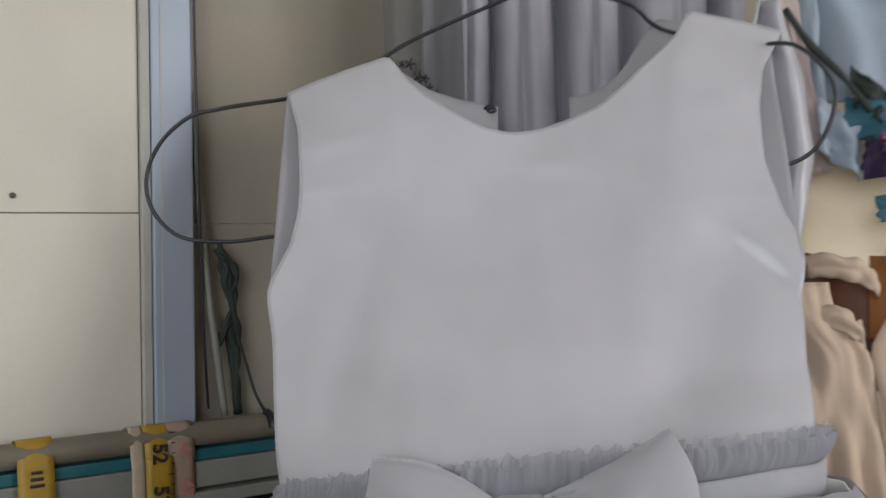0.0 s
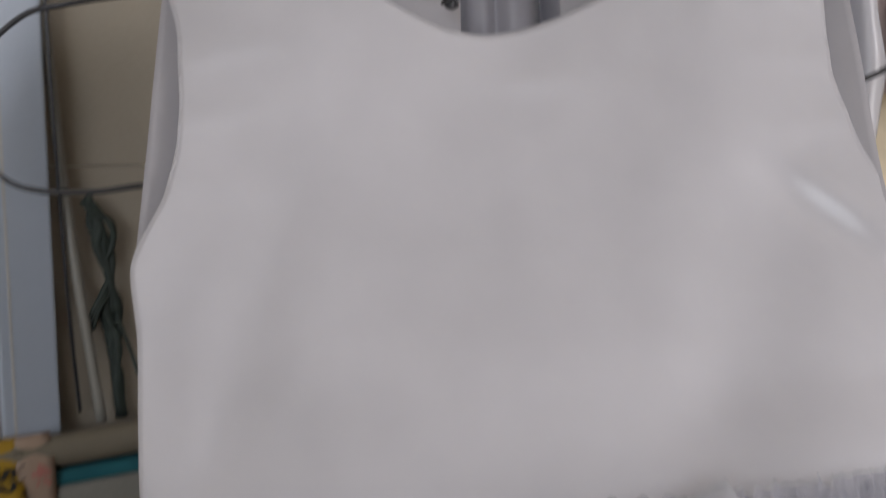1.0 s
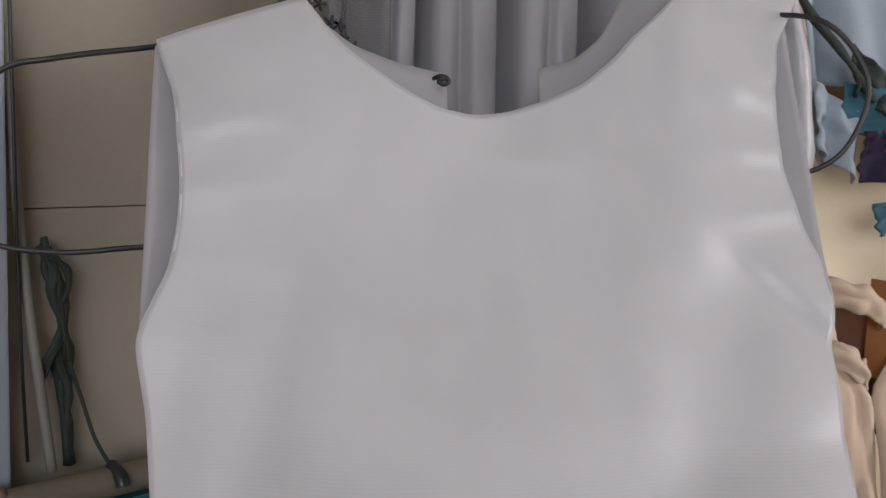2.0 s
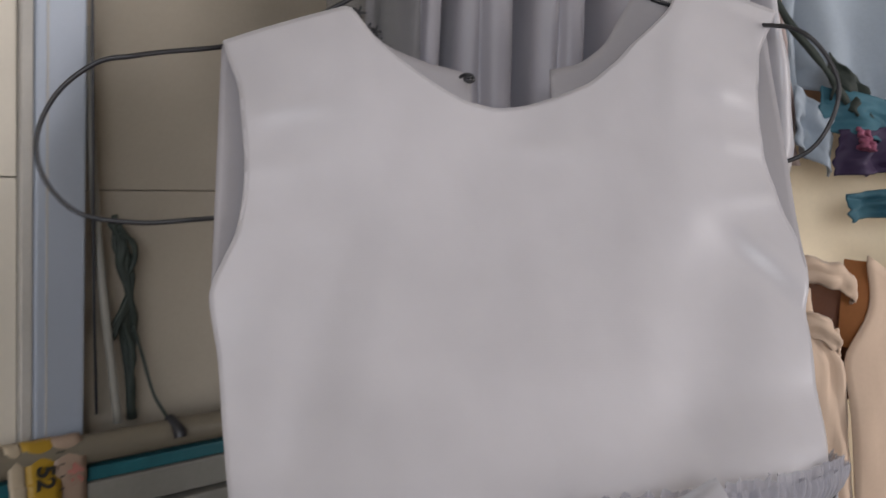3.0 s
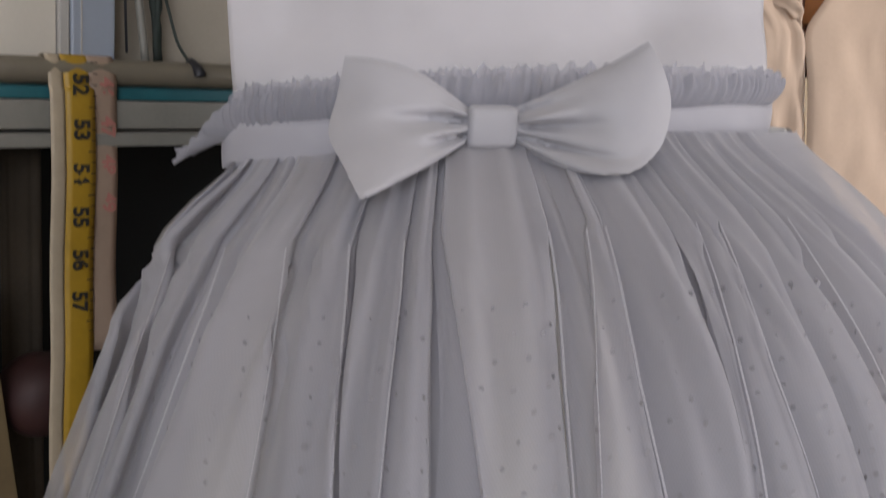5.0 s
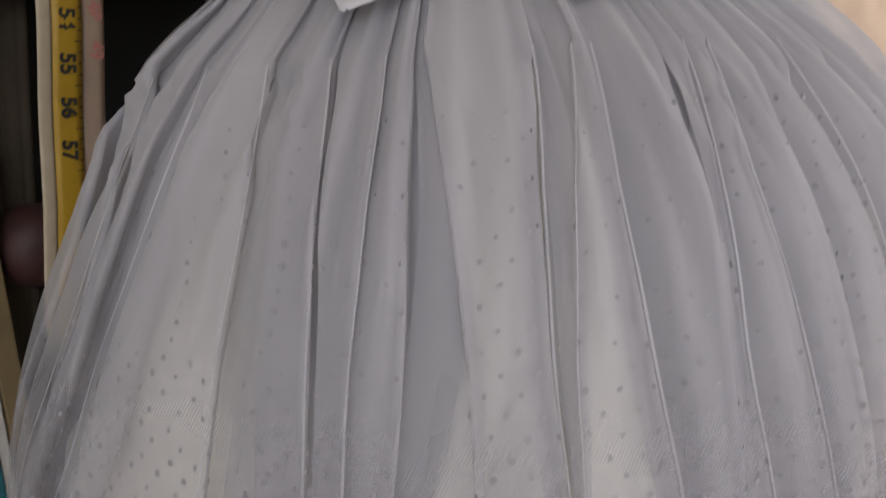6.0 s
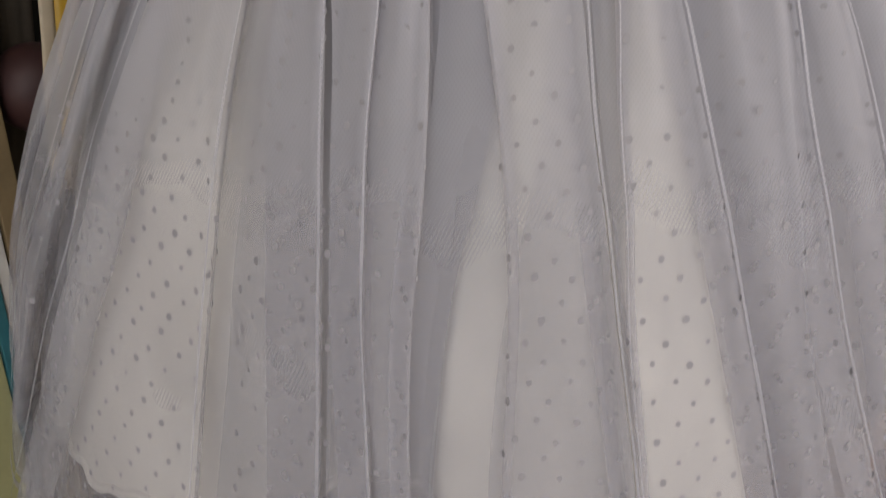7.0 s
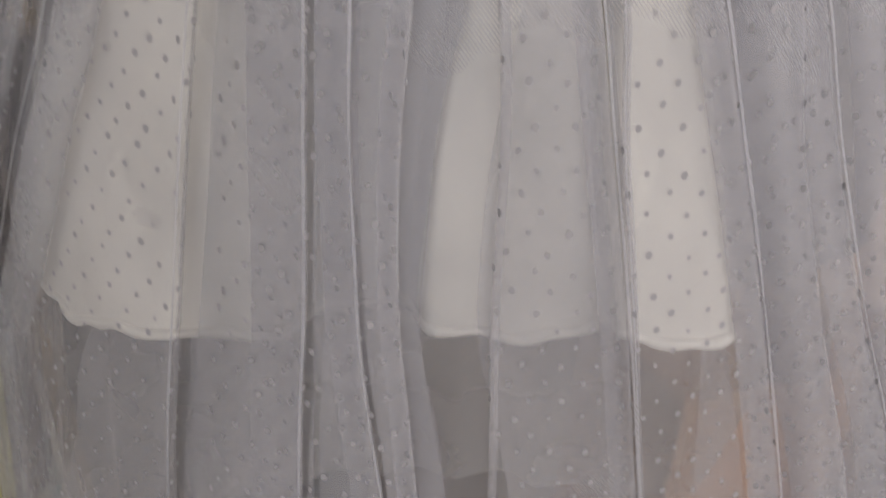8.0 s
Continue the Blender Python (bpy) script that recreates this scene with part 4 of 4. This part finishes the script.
def strap(u, v):
    z = 1.22 + 0.235 * v
    w = curve1([(1.22, 0.040), (1.30, 0.048), (1.36, 0.056), (1.41, 0.044), (1.455, 0.016)], z)
    x = curve1([(1.22, 0.190), (1.30, 0.196), (1.36, 0.204), (1.41, 0.206), (1.455, 0.205)], z) + w * (u - 0.5)
    y = 0.648 + 0.010 * math.cos(u * 9 + z * 20) + 0.004 * noise.noise(Vector((u * 4, v * 6, 2)))
    return Vector((x, y, z)), (u * 0.03, v * 0.2)


part("strap", grid(strap, 24, 40), SATIN, grey2, thick=0.0015)


def drape(p00, p10, p01, p11, folds, deep, seed, nu=60, nv=40):
    """A hung cloth between four corners, with soft vertical folds."""
    a, b, c, d = [Vector(p) for p in (p00, p10, p01, p11)]

    def fn(u, v):
        p = a.lerp(b, u).lerp(c.lerp(d, u), v)
        p.y += deep * (0.3 + 0.7 * (1 - v)) * math.sin(u * folds * 6.2832 + seed + 1.2 * noise.noise(Vector((u * 3, v * 2, seed))))
        p.y += deep * 0.5 * noise.noise(Vector((u * 5, v * 5, seed + 3)))
        p.x += deep * 0.4 * noise.noise(Vector((v * 5, u * 3, seed + 8)))
        return p, (u * 0.3, v * 0.4)
    return grid(fn, nu, nv)


cream = thing("cream_garment", pose(0, 0, 0), "cream cloth garment hanging in soft folds", "garment", "clothes on the rail")
part("cloth", drape((0.20, 0.80, 0.70), (0.75, 0.72, 0.70), (0.21, 0.72, 1.355), (0.62, 0.70, 1.330), 3.0, 0.020, 2.0), CREAMCLOTH, cream, thick=0.0015)
part("shoulder", drape((0.21, 0.698, 1.285), (0.45, 0.640, 1.25), (0.215, 0.712, 1.395), (0.42, 0.672, 1.365), 1.6, 0.010, 4.0), CREAMCLOTH, cream, thick=0.0015)
beige = thing("beige_garment", pose(0, 0, 0), "beige cloth garment with crumpled folds", "garment", "clothes on the rail")
part("cloth", drape((0.19, 0.665, 0.85), (0.262, 0.665, 0.85), (0.20, 0.672, 1.30), (0.262, 0.668, 1.275), 2.0, 0.010, 6.0), surface("beige_crumpled_cloth", (0.52, 0.42, 0.31), 0.8, 0.12, 25, 0.3), beige, thick=0.0015)
bluecloth = thing("blue_grey_garment", pose(0, 0, 0), "blue-grey garment hanging on the rail", "garment", "clothes on the rail")
part("sleeve", drape((0.236, 0.688, 1.372), (0.258, 0.686, 1.368), (0.226, 0.705, 1.50), (0.246, 0.700, 1.50), 1.2, 0.005, 5.0, 24, 30), BLUEGREY, bluecloth, "narrow blue-grey sleeve", thick=0.0015)
part("cloth", drape((0.238, 0.70, 1.400), (0.36, 0.66, 1.385), (0.222, 0.72, 1.53), (0.33, 0.70, 1.53), 2.0, 0.010, 1.0), BLUEGREY, bluecloth, thick=0.0015)
pinkish = thing("rose_beige_garment", pose(0, 0, 0), "rose beige garment with a narrow sleeve", "garment", "clothes on the rail")
part("sleeve", drape((0.222, 0.670, 1.350), (0.252, 0.672, 1.350), (0.205, 0.672, 1.475), (0.228, 0.676, 1.475), 1.0, 0.006, 3.0, 24, 24), surface("rose_beige_cloth", (0.50, 0.40, 0.38), 0.75, 0.1, 30, 0.2), pinkish, thick=0.0015)

blouse = thing("peach_blouse", pose(0, 0, 0), "peach crepe blouse with a V neck and brown lining", "blouse", "clothes on the rail")


def blouse_right(u, v):
    edge = [(0.70, 0.300), (1.13, 0.272), (1.20, 0.261), (1.244, 0.2535), (1.258, 0.262), (1.270, 0.268), (1.282, 0.2675), (1.296, 0.262), (1.302, 0.262)]
    zt = 1.302 - 0.10 * u - 0.10 * u * u
    z = 0.75 + (zt - 0.75) * v
    x0 = smoothed(edge, z, 0.006)
    x = x0 + u * (0.17 + 0.06 * (1.3 - z))
    y = 0.613 - 0.010 * math.sin(u * 2.2) + 0.03 * u * u + 0.006 * noise.noise(Vector((u * 5, v * 7, 1))) + 0.0022 * noise.noise(Vector((u * 16, v * 16, 3))) + 0.005 * bell(u, 0.12, 0.05) * ease((1.22 - z) / 0.1)
    return Vector((x, y, z)), (x, z)


def blouse_left(u, v):
    edge = [(0.70, 0.2995), (1.13, 0.2715), (1.20, 0.2605), (1.244, 0.2525), (1.254, 0.241), (1.268, 0.232), (1.285, 0.228)]
    z = 0.75 + (1.283 - 0.75) * v
    x1 = smoothed(edge, z, 0.006)
    x = x1 - (1 - u) * (0.05 + 0.05 * (1.28 - z))
    y = 0.614 + 0.008 * (1 - u) + 0.005 * noise.noise(Vector((u * 6, v * 9, 4))) + 0.0025 * noise.noise(Vector((u * 12, v * 26, 6))) - 0.004 * bell(u, 0.55, 0.2)
    return Vector((x, y, z)), (x, z)


part("front", grid(blouse_right, 40, 90), PEACH, blouse, thick=0.0018)
part("front", grid(blouse_left, 24, 90), PEACH, blouse, thick=0.0018)
part("lining", grid(lambda u, v: (Vector((0.222 + 0.056 * u, 0.634 + 0.006 * math.sin(u * 3.14), 1.215 + 0.085 * v - 0.012 * u * v)), (u, v)), 20, 20), BROWN, blouse, "dark brown lining", thick=0.001)
part("facing", grid(lambda u, v: (Vector((0.2600 + 0.0075 * math.sin(v * 2.6) * u + 0.002 * u, 0.618 + 0.014 * (1 - u), 1.248 + 0.050 * v)), (u, v)), 8, 20), surface("tan_facing", (0.42, 0.17, 0.06), 0.5, 0.15, 40, 0.1), blouse, "orange-brown facing")


def band(path, height, lean, seed, curl=0.0):
    """A folded strip of cloth along a path, standing upright with a curled edge."""
    pts = smooth_path(path, 6)
    k = len(pts) - 1

    def fn(u, v):
        p = pts[round(u * k)]
        h = height * (1 - 0.25 * abs(u - 0.5))
        return Vector((p.x + lean * (v - 0.5) * h, p.y - curl * math.sin(v * 3.14) + 0.0035 * noise.noise(Vector((u * 6, v * 3, seed))), p.z + (v - 0.5) * h + 0.004 * noise.noise(Vector((u * 6, v, seed))))), (u * 0.05, v * 0.02)
    return grid(fn, k, 8)


part("collar", band([(0.220, 0.627, 1.292), (0.230, 0.620, 1.293), (0.244, 0.615, 1.290), (0.256, 0.616, 1.283), (0.2605, 0.624, 1.279)], 0.014, -0.2, 1.0, 0.003), PEACH, blouse, "folded cream collar", thick=0.002)
part("tie", band([(0.222, 0.618, 1.262), (0.232, 0.611, 1.2625), (0.243, 0.610, 1.257), (0.2485, 0.614, 1.252), (0.2470, 0.622, 1.250)], 0.015, -0.25, 2.0, 0.002), PEACH, blouse, "peach tie end", thick=0.0018)

# bright bits of cloth and the wooden cupboard at the far right
bits = thing("scrap_bundle", pose(0, 0, 0), "bundle of teal, pink and dark cloth scraps", "cloth scraps")
for mat, x0, x1, z0, z1, y, turn, seed in (
        (TEALCLOTH, 0.258, 0.325, 1.372, 1.398, 0.660, -0.15, 1.0), (VIOLET, 0.268, 0.318, 1.345, 1.372, 0.655, 0.1, 2.0), (PINK, 0.276, 0.283, 1.362, 1.374, 0.650, -0.3, 3.0),
        (BLUEGREY, 0.240, 0.270, 1.362, 1.398, 0.664, -0.6, 4.0), (TEALCLOTH, 0.272, 0.325, 1.318, 1.334, 0.652, 0.15, 5.0), (GREEN, 0.262, 0.290, 1.392, 1.418, 0.664, -0.7, 6.0), (VIOLET, 0.296, 0.345, 1.345, 1.372, 0.668, 0.3, 7.0)):
    part("scrap", drape((x0, y, z0), (x1, y, z0 + turn * (x1 - x0)), (x0, y + 0.004, z1), (x1, y + 0.004, z1 + turn * (x1 - x0)), 1.6, 0.007, seed, 26, 20), mat, bits, thick=0.0012)
part("strap", tube([(0.222, 0.672, 1.455), (0.236, 0.668, 1.432), (0.254, 0.664, 1.412), (0.272, 0.660, 1.388)], 0.0024, 6, 7, wobble=0.5), GREEN, bits, "dark green strap")
cabinet = thing("wooden_cabinet", pose(0.79, 1.27, 0, 0, 0, -12), "orange-brown wooden cabinet by the wall", "cabinet")
part("body", box(-0.10, 0.60, 0.0, 0.35, 0.0, 1.9, 0.006), WOOD, cabinet, smooth=False)
part("door", box(-0.09, 0.245, -0.018, -0.001, 0.08, 1.87, 0.004), WOOD, cabinet, smooth=False)
part("door", box(0.255, 0.59, -0.018, -0.001, 0.08, 1.87, 0.004), WOOD, cabinet, smooth=False)
chest = thing("wooden_chest", pose(0.524, 1.054, 0, 0, 0, 12), "low orange-brown wooden chest behind the skirt", "chest")
part("body", box(-0.125, 0.125, -0.125, 0.125, 0.0, 0.42, 0.004), WOOD, chest, smooth=False)
part("lid", box(-0.13, 0.13, -0.13, 0.13, 0.421, 0.45, 0.006), WOOD, chest, smooth=False)
